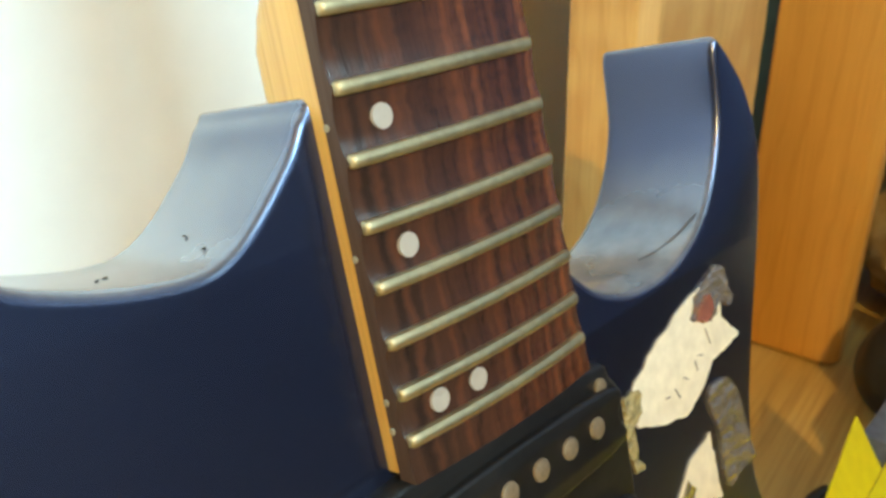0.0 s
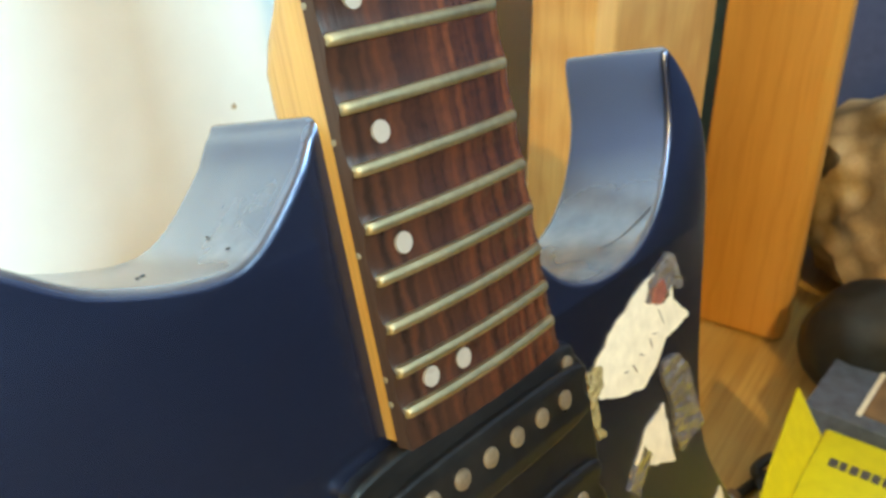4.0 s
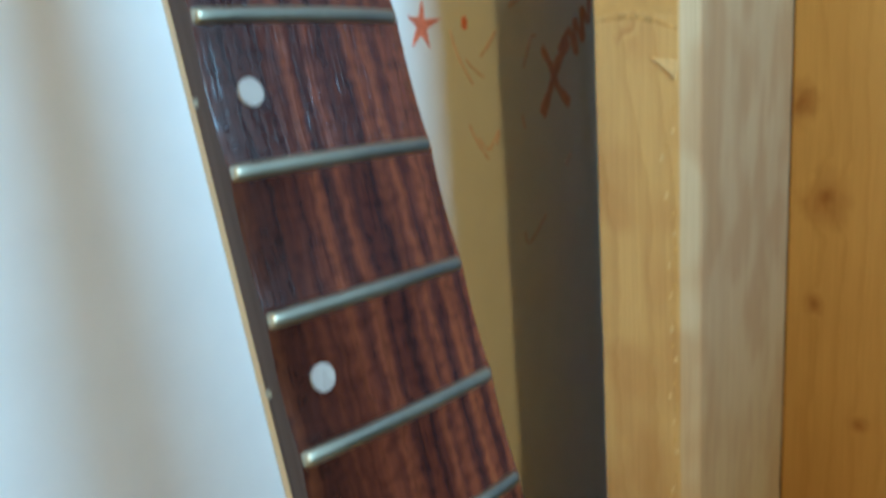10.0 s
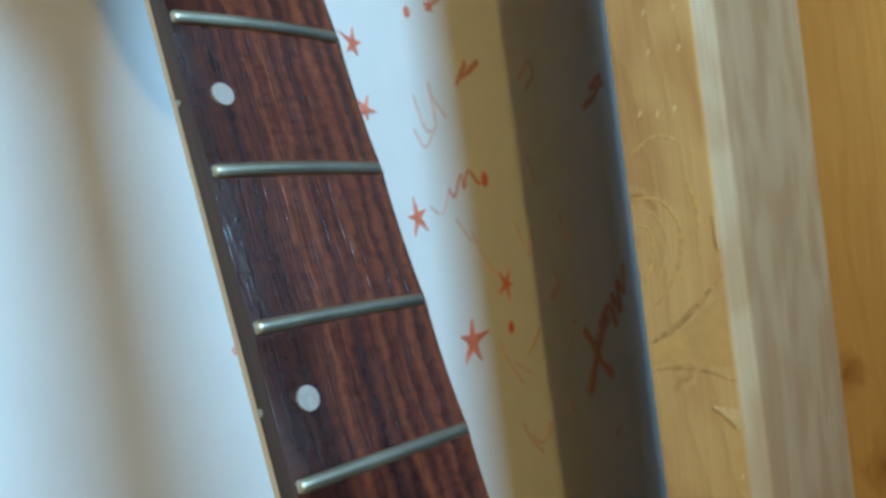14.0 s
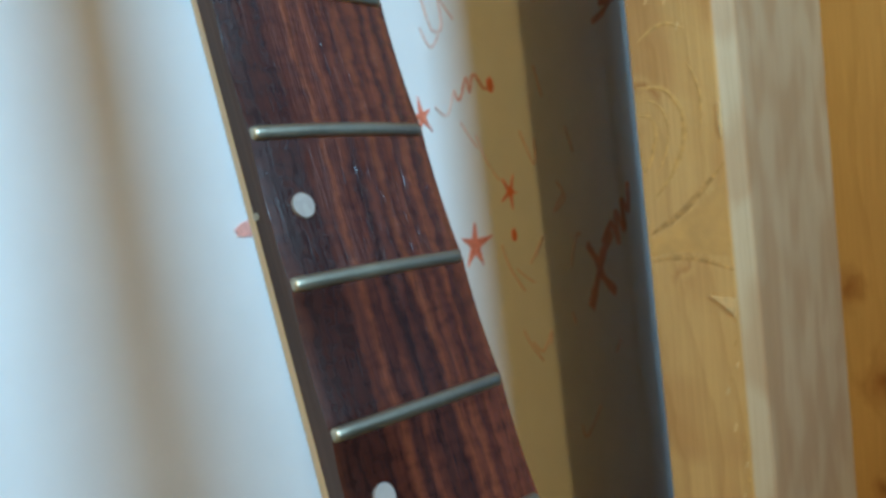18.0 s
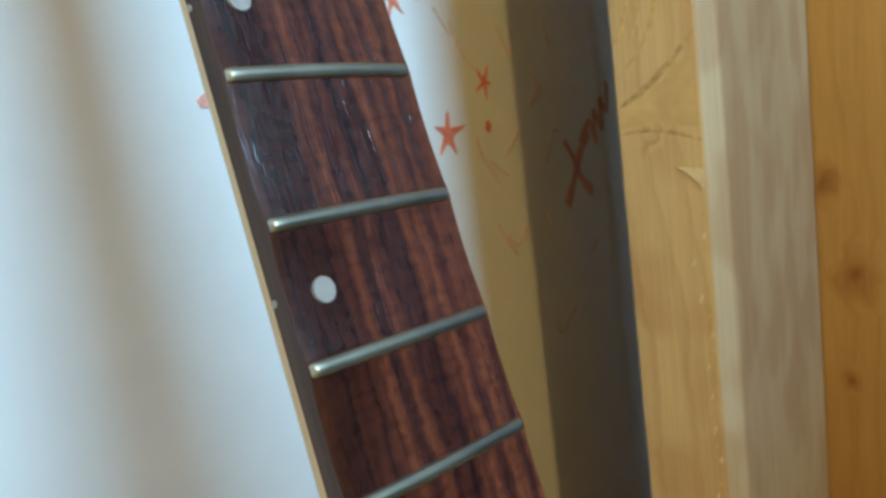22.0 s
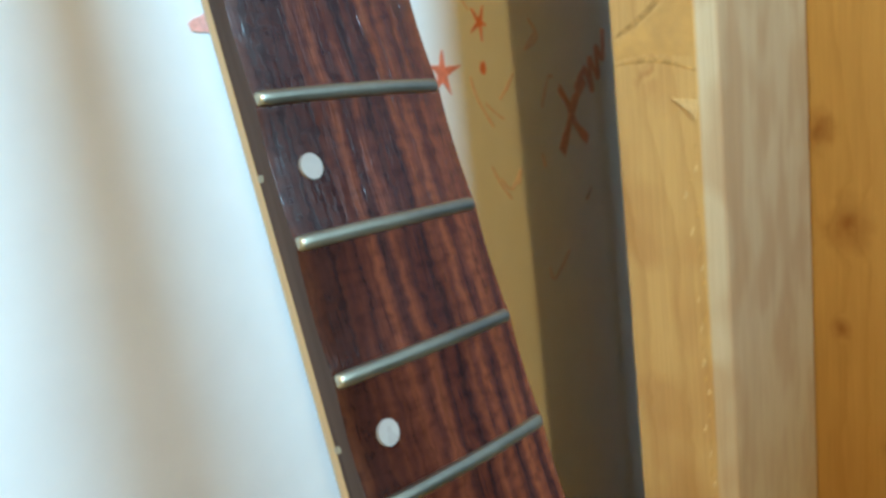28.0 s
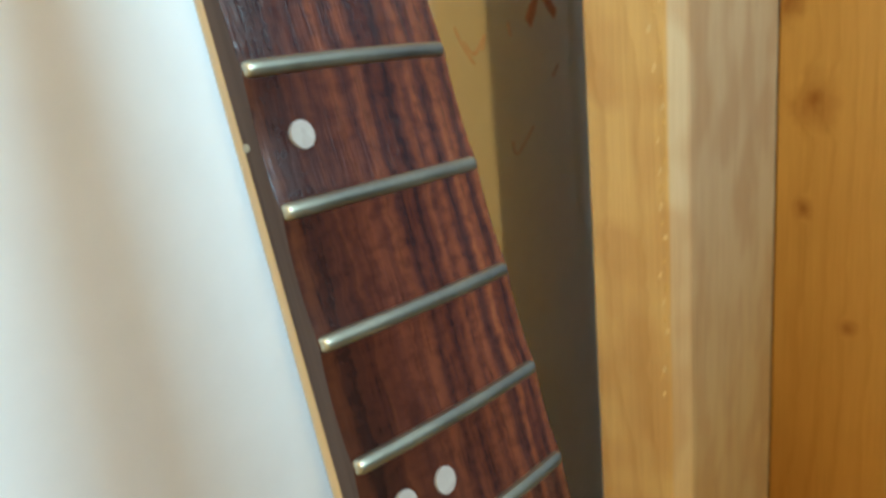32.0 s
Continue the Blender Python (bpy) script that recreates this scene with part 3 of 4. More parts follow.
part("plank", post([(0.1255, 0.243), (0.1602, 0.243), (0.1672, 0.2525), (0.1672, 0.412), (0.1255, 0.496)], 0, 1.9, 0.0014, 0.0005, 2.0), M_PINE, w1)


def sawn_face(x, z):
    """The y of the near board's narrow face, which wanders with its two rough corners."""
    def dent(k, h):
        return 0.0005 * (noise.noise(Vector((k * 7.3 + 2.0, 0, h * 45))) + 0.6 * noise.noise(Vector((k * 3.1, 2.0, h * 160)))) + 0.0002
    low = math.floor(z / 0.005) * 0.005
    t, u = (z - low) / 0.005, (x - 0.1255) / 0.0347
    return 0.243 + sum(f * g * dent(k, h) for k, f in ((0, 1 - u), (1, u)) for h, g in ((low, 1 - t), (low + 0.005, t)))


def face_mark(name, points, width, mat, label, proud=0.0002):
    """A tapered mark along a line on the narrow face of the near board (room x and z)."""
    line = spline(points, 6, closed=False)
    n, rows, bm = len(line), [], bmesh.new()
    for i, (x, z) in enumerate(line):
        a, c = line[max(i - 1, 0)], line[min(i + 1, n - 1)]
        d = Vector((c[0] - a[0], c[1] - a[1])).normalized()
        w, y = width * (0.25 + 0.75 * math.sin(math.pi * (i + 0.5) / n)) / 2, sawn_face(x, z)
        rows.append([bm.verts.new((x - d.y * w * u, y + v, z + d.x * w * u)) for u, v in ((1.5, 0.0001), (0.6, -0.7 * proud), (0, -proud), (-0.6, -0.7 * proud), (-1.5, 0.0001))])
    for r0, r1 in zip(rows, rows[1:]):
        for k in range(5):
            bm.faces.new((r0[k], r0[(k + 1) % 5], r1[(k + 1) % 5], r1[k]))
    bm.faces.new(rows[0]), bm.faces.new(rows[-1][::-1])
    return part(name, bm, mat, w1, label)


for pts, wd in (([(0.1270, 0.5878), (0.1330, 0.5912), (0.1414, 0.5967), (0.1505, 0.6049), (0.1600, 0.6150)], 0.0024), ([(0.1266, 0.5766), (0.1330, 0.5777), (0.1400, 0.5778), (0.1487, 0.5764), (0.1602, 0.5722)], 0.0022)):
    face_mark("crack", pts, wd, M_CRACK, "brown curved crack in the grain")
# The darker bare wood between the cracks.
_up, _dn = spline([(0.1270, 0.5872), (0.1330, 0.5905), (0.1414, 0.5960), (0.1505, 0.6040), (0.1598, 0.6135)], 6, closed=False), spline([(0.1270, 0.5772), (0.1330, 0.5783), (0.1414, 0.5783), (0.1505, 0.5765), (0.1598, 0.5730)], 6, closed=False)
bm = bmesh.new()
_rows = [[bm.verts.new((a[0] + (c[0] - a[0]) * k / 6, sawn_face(a[0], a[1] + (c[1] - a[1]) * k / 6) - (0.00008 if 0 < k < 6 else -0.0002), a[1] + (c[1] - a[1]) * k / 6)) for k in range(7)] for a, c in zip(_up, _dn)]
for r0, r1 in zip(_rows, _rows[1:]):
    for k in range(6):
        bm.faces.new((r0[k], r0[k + 1], r1[k + 1], r1[k]))
part("bare_wood", bm, M_BARE, w1, "smooth darker wood between two cracks")
# Growth rings round a knot at the board's edge.
for pts, wd in (([(0.1277, 0.6484), (0.1388, 0.6464), (0.1454, 0.6356), (0.1444, 0.6236), (0.1385, 0.6118), (0.1302, 0.6026)], 0.0020), ([(0.1269, 0.6375), (0.1324, 0.6355), (0.1336, 0.6286), (0.1301, 0.6178), (0.1267, 0.6139)], 0.0016),
                ([(0.1272, 0.6430), (0.1350, 0.6415), (0.1390, 0.6330), (0.1375, 0.6220), (0.1320, 0.6110)], 0.0010), ([(0.1294, 0.6667), (0.1364, 0.6711), (0.1422, 0.6722), (0.1486, 0.6692)], 0.0014), ([(0.1490, 0.6560), (0.1530, 0.6440), (0.1525, 0.6300)], 0.0012)):
    face_mark("growth_ring", pts, wd, M_RING, "faint brown growth ring")
for x, z in ((0.1417, 0.7213), (0.1417, 0.7055), (0.1542, 0.7048), (0.1538, 0.7204), (0.1426, 0.6808), (0.1495, 0.6816), (0.1351, 0.6821), (0.1467, 0.6701)):
    face_mark("tear_mark", [(x - 0.0009, z - 0.0012), (x, z + 0.0006), (x + 0.0005, z + 0.0016)], 0.0011, M_SPLINT, "small pale torn fibre", proud=0.0002)
# Torn fibres down the sawn corner.
_rnd = random.Random(21)
for k in range(26):
    x, z = 0.1590 - abs(_rnd.gauss(0, 0.0022)), 0.36 + 0.0072 * k + _rnd.uniform(-0.002, 0.002)
    face_mark("tear_mark", [(x - 0.0007, z + _rnd.uniform(-0.001, 0.001)), (x, z + 0.0016), (x + 0.0006, z + 0.0034)], _rnd.uniform(0.0006, 0.0013), M_RING if k % 2 else M_SPLINT, "small torn fibre", proud=0.0003)
for pts in ([(0.1498, 0.5618), (0.1545, 0.5612), (0.1600, 0.5606), (0.1598, 0.5565), (0.1594, 0.5530), (0.1552, 0.5578)], [(0.1592, 0.6388), (0.1606, 0.6384), (0.1604, 0.6320), (0.1600, 0.6250), (0.1593, 0.6310)]):
    part("splinter", slab(pts, 0.2425, 0.2440), M_SPLINT, w1, "pale torn splinter", smooth=False)
w2 = holder("pine_board", ROOM, "orange varnished knotty pine board standing on end", "board", "pine boards")
part("plank", post([(0.1486, 0.500), (0.2240, 0.500), (0.2325, 0.506), (0.2325, 0.524), (0.1486, 0.524)], 0.004, 1.9, 0.0020), M_PINE_OR, w2)
# Added strip that gives the gap between the boards its dark teal.
thing("teal_gap_strip", box(0.090, 0.170, 0.560, 0.580, 0, 1.85, 0.002), M_TEAL, ROOM, "dark teal strip behind the gap between the pine boards", "batten")

# ---- guitar ----
guitar = holder("electric_guitar", GUITAR, "stringless blue electric guitar with rosewood fretboard, leaning on a wall", "guitar")
OUTLINE = [(-0.0285, 0.0640), (-0.0343, 0.0565), (-0.0477, 0.0452), (-0.0600, 0.0432), (-0.0805, 0.0489), (-0.0945, 0.0580), (-0.1015, 0.0605), (-0.1080, 0.0590), (-0.1140, 0.0530),
           (-0.1190, 0.0420), (-0.1230, 0.0200), (-0.1260, -0.0200), (-0.128, -0.060), (-0.132, -0.120), (-0.155, -0.175), (-0.160, -0.240), (-0.125, -0.290), (-0.050, -0.309),
           (0.030, -0.309), (0.105, -0.290), (0.152, -0.240), (0.152, -0.170), (0.1331, -0.1263), (0.1140, -0.088), (0.1143, -0.0613), (0.1219, -0.0357), (0.1325, -0.0072), (0.1385, 0.0185), (0.1345, 0.0380), (0.1240, 0.0530), (0.1180, 0.0545),
           (0.1151, 0.0312), (0.1032, 0.0108), (0.0859, -0.0001), (0.0666, -0.0024), (0.0500, 0.0020), (0.0400, 0.0100), (0.0285, 0.0240), (0.0050, 0.0500), (-0.0225, 0.0655)]
FACE, BACK = 0.0093, 0.0500
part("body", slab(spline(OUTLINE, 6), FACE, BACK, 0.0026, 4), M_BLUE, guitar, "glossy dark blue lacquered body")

SCALE, W_NUT, W_END = 0.648, 0.0400, 0.0558


def fret_z(n):
    return SCALE * (2 ** (-n / 12) - 0.25)


def half_w(z):
    return 0.5 * (W_END + (W_NUT - W_END) * z / fret_z(0))


BOARD_END = -0.0088


def crown(x):
    return -0.0012 + x * x / 0.4


def scallop(n):
    return 0.0006 + 0.0004 * min(1, max(0, (n - 16) / 3))


# Sideways shift that lines the dots up in the camera's view.
def dot_shift(n):
    return 0.0006 + 0.0009 * min(1, max(0, (n - 16) / 3))


def board():
    """Rosewood board, hollowed between the frets."""
    stations = [(BOARD_END, 0.0), (BOARD_END / 2, 0.0004), (fret_z(24), 0.0)]
    for n in range(24, 0, -1):
        a, b = fret_z(n), fret_z(n - 1)
        deep = scallop(n)
        for k in range(1, 11):
            t = k / 10
            stations.append((a + (b - a) * t, deep * math.sin(math.pi * t) ** 0.8 if 0 < t < 1 else 0.0))
    bm, rows = bmesh.new(), []
    for z, dip in stations:
        h, over = half_w(z), 0.0008
        left, right = -h, h + over
        xs = [left + d for d in (0, 0.0005, 0.0011, 0.0019, 0.0030, 0.0044)]
        xs += [left + 0.0044 + (right - left - 0.0080) * i / 8 for i in range(1, 9)] + [right - d for d in (0.0024, 0.0014, 0.0007, 0)]
        row = []
        for x in xs:
            roll = 0.4 * dip * max(0, 1 - (x - left) / 0.0044) ** 1.5 + 0.5 * dip * max(0, 1 - (right - x) / 0.0036) ** 2
            row.append(bm.verts.new((x, min(0.0046, crown(x) + dip * (1 - 0.5 * (x - left) / (right - left)) + roll), z)))
        row += [bm.verts.new((right, 0.0052, z)), bm.verts.new((left, 0.0052, z))]
        rows.append(row)
    for r0, r1 in zip(rows, rows[1:]):
        for i in range(len(r0)):
            j = (i + 1) % len(r0)
            f = bm.faces.new((r0[i], r0[j], r1[j], r1[i]))
            f.material_index = 1 if i in (len(r0) - 1, len(r0) - 3) else 0
    bm.faces.new(rows[0][::-1]), bm.faces.new(rows[-1])
    return bm


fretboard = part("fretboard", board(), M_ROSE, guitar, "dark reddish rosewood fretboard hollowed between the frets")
fretboard.data.materials.append(M_ROSE_SIDE)


def fret_wire(n):
    z0, h, bm, rows = fret_z(n), half_w(fret_z(n)) - 0.0002, bmesh.new(), []
    xs = [-h + e for e in (0, 0.0001, 0.0003, 0.0006, 0.0011)] + [-h + 0.003 + (2 * h - 0.006) * i / 8 for i in range(9)] + [h - e for e in (0.0011, 0.0006, 0.0003, 0.0001, 0)]
    for x in xs:
        edge = h - abs(x)
        dome = math.sqrt(max(0, 1 - (1 - min(1, edge / 0.0011)) ** 2))
        lift, wide = 0.0013 * (0.15 + 0.85 * dome), 0.0014 * (0.50 + 0.50 * dome)
        row = [bm.verts.new((x, crown(x) + 0.0006, z0 - wide))]
        for k in range(7):
            a = math.pi * k / 6
            row.append(bm.verts.new((x, crown(x) - lift * math.sin(a) ** 0.8, z0 - wide * math.cos(a))))
        row.append(bm.verts.new((x, crown(x) + 0.0006, z0 + wide)))
        rows.append(row)
    for r0, r1 in zip(rows, rows[1:]):
        for i in range(len(r0) - 1):
            bm.faces.new((r0[i], r0[i + 1], r1[i + 1], r1[i]))
    bm.faces.new(rows[0]), bm.faces.new(rows[-1][::-1])
    return bm


for n in range(1, 25):
    part("fret", fret_wire(n), M_NICKEL if n < 14 else M_NICKEL_WARM, fretboard)
part("nut", box(-half_w(fret_z(0)), half_w(fret_z(0)), -0.003, 0.006, fret_z(0), fret_z(0) + 0.004, 0.0006), M_PEARL, fretboard)


def dot_at(n, share):
    z = (fret_z(n) + fret_z(n - 1)) / 2
    h = half_w(z)
    x = -h + 2 * h * share + 0.8 * dot_shift(n)
    top = crown(x) + 0.9 * scallop(n) - 0.0004
    part("inlay_dot", disc(0.0024, top, top + 0.001, 24, x, z), M_PEARL, fretboard)


for n in (3, 5, 7, 9, 15, 17, 19, 21):
    dot_at(n, 0.154)
for n in (12, 24):
    dot_at(n, 0.154), dot_at(n, 0.34)


def side_dot(n, shift=0.0):
    z = (fret_z(n) + fret_z(n - 1)) / 2 + shift
    bm = disc(0.0007, -0.0001, 0.0003, 12)
    part("side_dot", bm, M_SIDE, fretboard, m=Matrix.Translation((-half_w(z), 0.0044, z)) @ Matrix.Rotation(radians(90), 4, "Z"))


for n in (3, 5, 7, 9, 15, 17, 19, 21):
    side_dot(n)
for n in (12, 24):
    side_dot(n, -0.003), side_dot(n, 0.003)


def neck_bm():
    """Maple neck: rounded back, square heel at the body."""
    bm, rows, m = bmesh.new(), [], 14
    zs = [-0.008 + 0.006 * i for i in range(24)] + [0.14 + 0.022 * i for i in range(17)]
    for z in zs:
        h = half_w(z)
        heel = min(1, max(0, (0.106 - z) / 0.032))
        heel = heel * heel * (3 - 2 * heel)
        deep = 0.0208 + 0.0047 * heel - 0.004 * min(1, max(0, z - 0.12) / 0.36)
        row = []
        for k in range(m + 1):
            a = math.pi * k / m
            ex = 1.0 + (0.16 - 1.0) * heel
            cx, sx = math.cos(a), math.sin(a)
            row.append(bm.verts.new((-(h - 0.0006) * math.copysign(abs(cx) ** ex, cx), 0.0054 + (deep - 0.0054) * abs(sx) ** ex, z)))
        rows.append(row)
    for r0, r1 in zip(rows, rows[1:]):
        for i in range(m):
            bm.faces.new((r0[i], r0[i + 1], r1[i + 1], r1[i]))
        bm.faces.new((r0[m], r0[0], r1[0], r1[m]))
    bm.faces.new(rows[0]), bm.faces.new(rows[-1][::-1])
    return bm


part("neck", neck_bm(), M_MAPLE, guitar, "honey-coloured maple neck with a square heel")
HEAD = [(-0.020, 0.0), (0.020, 0.0), (0.031, 0.035), (0.030, 0.10), (0.022, 0.165), (-0.005, 0.185), (-0.030, 0.175), (-0.033, 0.10), (-0.032, 0.035)]
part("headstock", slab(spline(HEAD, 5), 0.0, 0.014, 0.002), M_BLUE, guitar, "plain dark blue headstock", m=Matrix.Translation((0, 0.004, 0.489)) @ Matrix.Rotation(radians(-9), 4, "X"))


def pickup():
    """Open black humbucker in its ring."""
    ring = part("pickup", slab(spline([(-0.036, -0.0105), (0.030, -0.0105), (0.040, -0.0165), (0.043, -0.026), (0.041, -0.060), (0.030, -0.074), (-0.034, -0.074), (-0.044, -0.062), (-0.044, -0.022)], 6), 0.0040, 0.0105, 0.0014), M_BLACK, guitar, "black plastic humbucker pickup in its ring")
    for z in (-0.0255, -0.0555):
        c = part("coil", slab(spline([(-0.033, z + 0.0085), (0.034, z + 0.0085), (0.0385, z), (0.034, z - 0.0085), (-0.033, z - 0.0085), (-0.0375, z)], 6), 0.0018, 0.005, 0.0012), M_BLACK, ring)
        for i in range(6):
            part("pole_screw", disc(0.0027, 0.0011, 0.003, 18, -0.0248 + 0.01068 * i, -0.0243 if z > -0.04 else -0.0559, 0.0005), M_SCREW, c)
    part("ring_screw", disc(0.0022, 0.0030, 0.0045, 14, 0.0345, -0.0165, 0.0005), M_SCREW, ring)


pickup()


# ---- stickers and wear on the guitar ----


def torn(points, seed, rag=0.0006, cut=4):
    """A torn outline: the corners joined by ragged lines."""
    rnd = random.Random(seed)
    out = []
    for (x0, z0), (x1, z1) in zip(points, points[1:] + points[:1]):
        for k in range(cut):
            t = k / cut
            j = rag if k else 0
            out.append((x0 + (x1 - x0) * t + rnd.uniform(-j, j), z0 + (z1 - z0) * t + rnd.uniform(-j, j)))
    return out


def sticker(name, points, mat, seed, label, lift=0.0005, crumple=0.0):
    bm = slab(torn(points, seed), FACE - lift, FACE + 0.0002)
    if crumple:
        bmesh.ops.subdivide_edges(bm, edges=bm.edges[:], cuts=2, use_grid_fill=True)
        for v in bm.verts:
            if v.co.y < FACE:
                v.co.y -= crumple * abs(noise.noise(v.co * 260 + Vector((seed, 0, 0))))
    return part(name, bm, mat, guitar, label, smooth=not crumple)


paper = sticker("paper_sticker", [(0.1030, -0.0110), (0.1020, -0.0245), (0.1108, -0.0328), (0.1040, -0.0345), (0.0944, -0.0352), (0.0860, -0.0420), (0.0772, -0.0456), (0.0660, -0.0430), (0.0540, -0.0382), (0.0500, -0.0300), (0.0574, -0.0248), (0.0685, -0.0185), (0.0870, -0.0125)], M_PAPER, 1, "torn yellowed paper sticker with faded writing")
sticker("foil_scrap", [(0.1022, -0.0080), (0.1067, -0.0103), (0.1075, -0.0166), (0.1110, -0.0205), (0.1066, -0.0223), (0.1021, -0.0197), (0.0958, -0.0236), (0.0912, -0.0224), (0.0848, -0.0189), (0.0880, -0.0134), (0.0960, -0.0105)], M_FOIL, 2, "crumpled silver foil scrap", 0.0006, 0.0009)
sticker("tape_scrap", [(0.0484, -0.0271), (0.0559, -0.0277), (0.0558, -0.0342), (0.0514, -0.0368), (0.0512, -0.0461), (0.0536, -0.0493), (0.0494, -0.0494), (0.0475, -0.0423), (0.0475, -0.0330)], M_TAPE, 3, "crumpled yellowed clear tape scrap", 0.0008, 0.0014)
sticker("paper_scrap", [(0.0877, -0.0558), (0.0885, -0.0660), (0.0901, -0.0786), (0.0780, -0.0740), (0.0666, -0.0675), (0.0758, -0.0591)], M_PAPER, 4, "torn yellowed paper scrap")
sticker("foil_scrap", [(0.0996, -0.0432), (0.1055, -0.0490), (0.1074, -0.0552), (0.1108, -0.0757), (0.1044, -0.0753), (0.0961, -0.0784), (0.0924, -0.0738), (0.0933, -0.0613), (0.0891, -0.0467), (0.0921, -0.0423)], M_FOIL, 5, "crumpled grey foil scrap", 0.0005, 0.0010)
sticker("foil_scrap", [(0.0728, -0.0638), (0.0764, -0.0688), (0.0657, -0.0785), (0.0610, -0.0736)], M_FOIL, 6, "small brown foil scrap", 0.0007, 0.0006)
sticker("paper_scrap", [(0.1179, -0.1048), (0.1062, -0.1102), (0.1090, -0.1200), (0.1205, -0.1190)], M_PAPER, 7, "small torn paper scrap")
for cx, cz, ln, tilt in ((0.0930, -0.0270, 0.0060, 70), (0.0880, -0.0310, 0.0030, 20), (0.0850, -0.0330, 0.0034, 80), (0.0790, -0.0345, 0.0030, 30), (0.0740, -0.0370, 0.0040, 60), (0.0690, -0.0360, 0.0022, 10)):
    part("writing_bar", box(-ln / 2, ln / 2, FACE - 0.0008, FACE - 0.0004, -0.0002, 0.0002), M_FAINT, paper, m=Matrix.Translation((cx, 0, cz)) @ Matrix.Rotation(radians(tilt), 4, "Y"))

# Chips in the lacquer of the cutaway walls.
for x, y, z, r in ((-0.0468, 0.0285, 0.0462, 0.0005), (-0.0640, 0.0260, 0.0440, 0.0006), (-0.0665, 0.0230, 0.0446, 0.0005), (-0.0490, 0.0180, 0.0449, 0.0005)):
    bm = bmesh.new()
    bmesh.ops.create_icosphere(bm, subdivisions=2, radius=r)
    for v in bm.verts:
        v.co.z *= 0.35
    part("lacquer_chip", bm, M_BLACK, guitar, "small dark chip in the lacquer", m=Matrix.Translation((x, y, z)))

part("scuff_mark", tube([(0.0820, 0.021, -0.0006), (0.0880, 0.018, 0.0006), (0.0940, 0.0145, 0.0040), (0.1000, 0.0115, 0.0083)], 0.00025), M_INK, guitar, "dark scuff mark on the lacquer")

# ---- crayon drawings on the white wall (room y and z) ----


def wall_patch(name, pts, label="", mat=M_CRAYON):
    """A flat crayon mark, lying on the wall."""
    bm = bmesh.new()
    front = [bm.verts.new((0.0007, y, z)) for y, z in pts]
    back = [bm.verts.new((-0.001, y, z)) for y, z in pts]
    for tri in tessellate_polygon([[Vector((y, z, 0)) for y, z in pts]]):
        bm.faces.new([front[i] for i in tri]), bm.faces.new([back[i] for i in reversed(tri)])
    for i in range(len(pts)):
        j = (i + 1) % len(pts)
        bm.faces.new((front[i], front[j], back[j], back[i]))
    return part(name, bm, mat, wall_left, label, smooth=False)


def crayon_star(y, z, r, turn, seed, mat=M_CRAYON):
    rnd = random.Random(seed)
    pts = []
    for k in range(10):
        a = radians(turn + 36 * k)
        d = r * rnd.uniform(0.75, 1.35) if k % 2 == 0 else r * rnd.uniform(0.24, 0.34)
        pts.append((y + d * math.sin(a), z + d * math.cos(a)))
    wall_patch("crayon_star", torn(pts, seed, r * 0.03, 3), "small red crayon star", mat)


def crayon_line(points, width, seed, mat=M_CRAYON):
    rnd = random.Random(seed)
    line = spline([(*p,) for p in points], 6, closed=False)
    left, right = [], []
    for i, (y, z) in enumerate(line):
        a, b = line[max(i - 1, 0)], line[min(i + 1, len(line) - 1)]
        d = Vector((b[0] - a[0], b[1] - a[1])).normalized()
        w = width * rnd.uniform(0.7, 1.2) / 2
        left.append((y - d.y * w, z + d.x * w)), right.append((y + d.y * w, z - d.x * w))
    bm = bmesh.new()
    rows = [[bm.verts.new((h, *q)) for q in side] for side in (left, right) for h in (0.0006, -0.001)]
    for i in range(len(line) - 1):
        for a, b in ((0, 2), (2, 3), (3, 1), (1, 0)):
            bm.faces.new((rows[a][i], rows[b][i], rows[b][i + 1], rows[a][i + 1]))
    part("crayon_scribble", bm, mat, wall_left, "thin red crayon scribble", smooth=False)


for y, z, r, turn in ((0.3040, 0.5790, 0.0155, 8), (0.3486, 0.6045, 0.0088, 30), (0.2685, 0.6520, 0.0090, -10), (0.2352, 0.7397, 0.0085, 12), (0.2376, 0.7076, 0.0070, 25), (0.3065, 0.7650, 0.0045, 0)):
    crayon_star(y, z, r, turn, int(y * 1000))
for y, z, r in ((0.3475, 0.5785, 0.0030), (0.3400, 0.6679, 0.0036), (0.2842, 0.7595, 0.0025)):
    wall_patch("crayon_dot", torn([(y + r * math.cos(k * 0.9), z + r * math.sin(k * 0.9) * 1.3) for k in range(7)], int(z * 999), r * 0.15, 2), "small red crayon dot")
wall_patch("crayon_star", torn([(0.1325, 0.6126), (0.1339, 0.6098), (0.1380, 0.6094), (0.1440, 0.6090), (0.1500, 0.6030), (0.1492, 0.6110), (0.1555, 0.6150), (0.1484, 0.6160), (0.1462, 0.6235), (0.1430, 0.6172), (0.1371, 0.6150)], 5, 0.0003, 3), "pale red crayon star beside the neck", M_CRAYON_STAR)
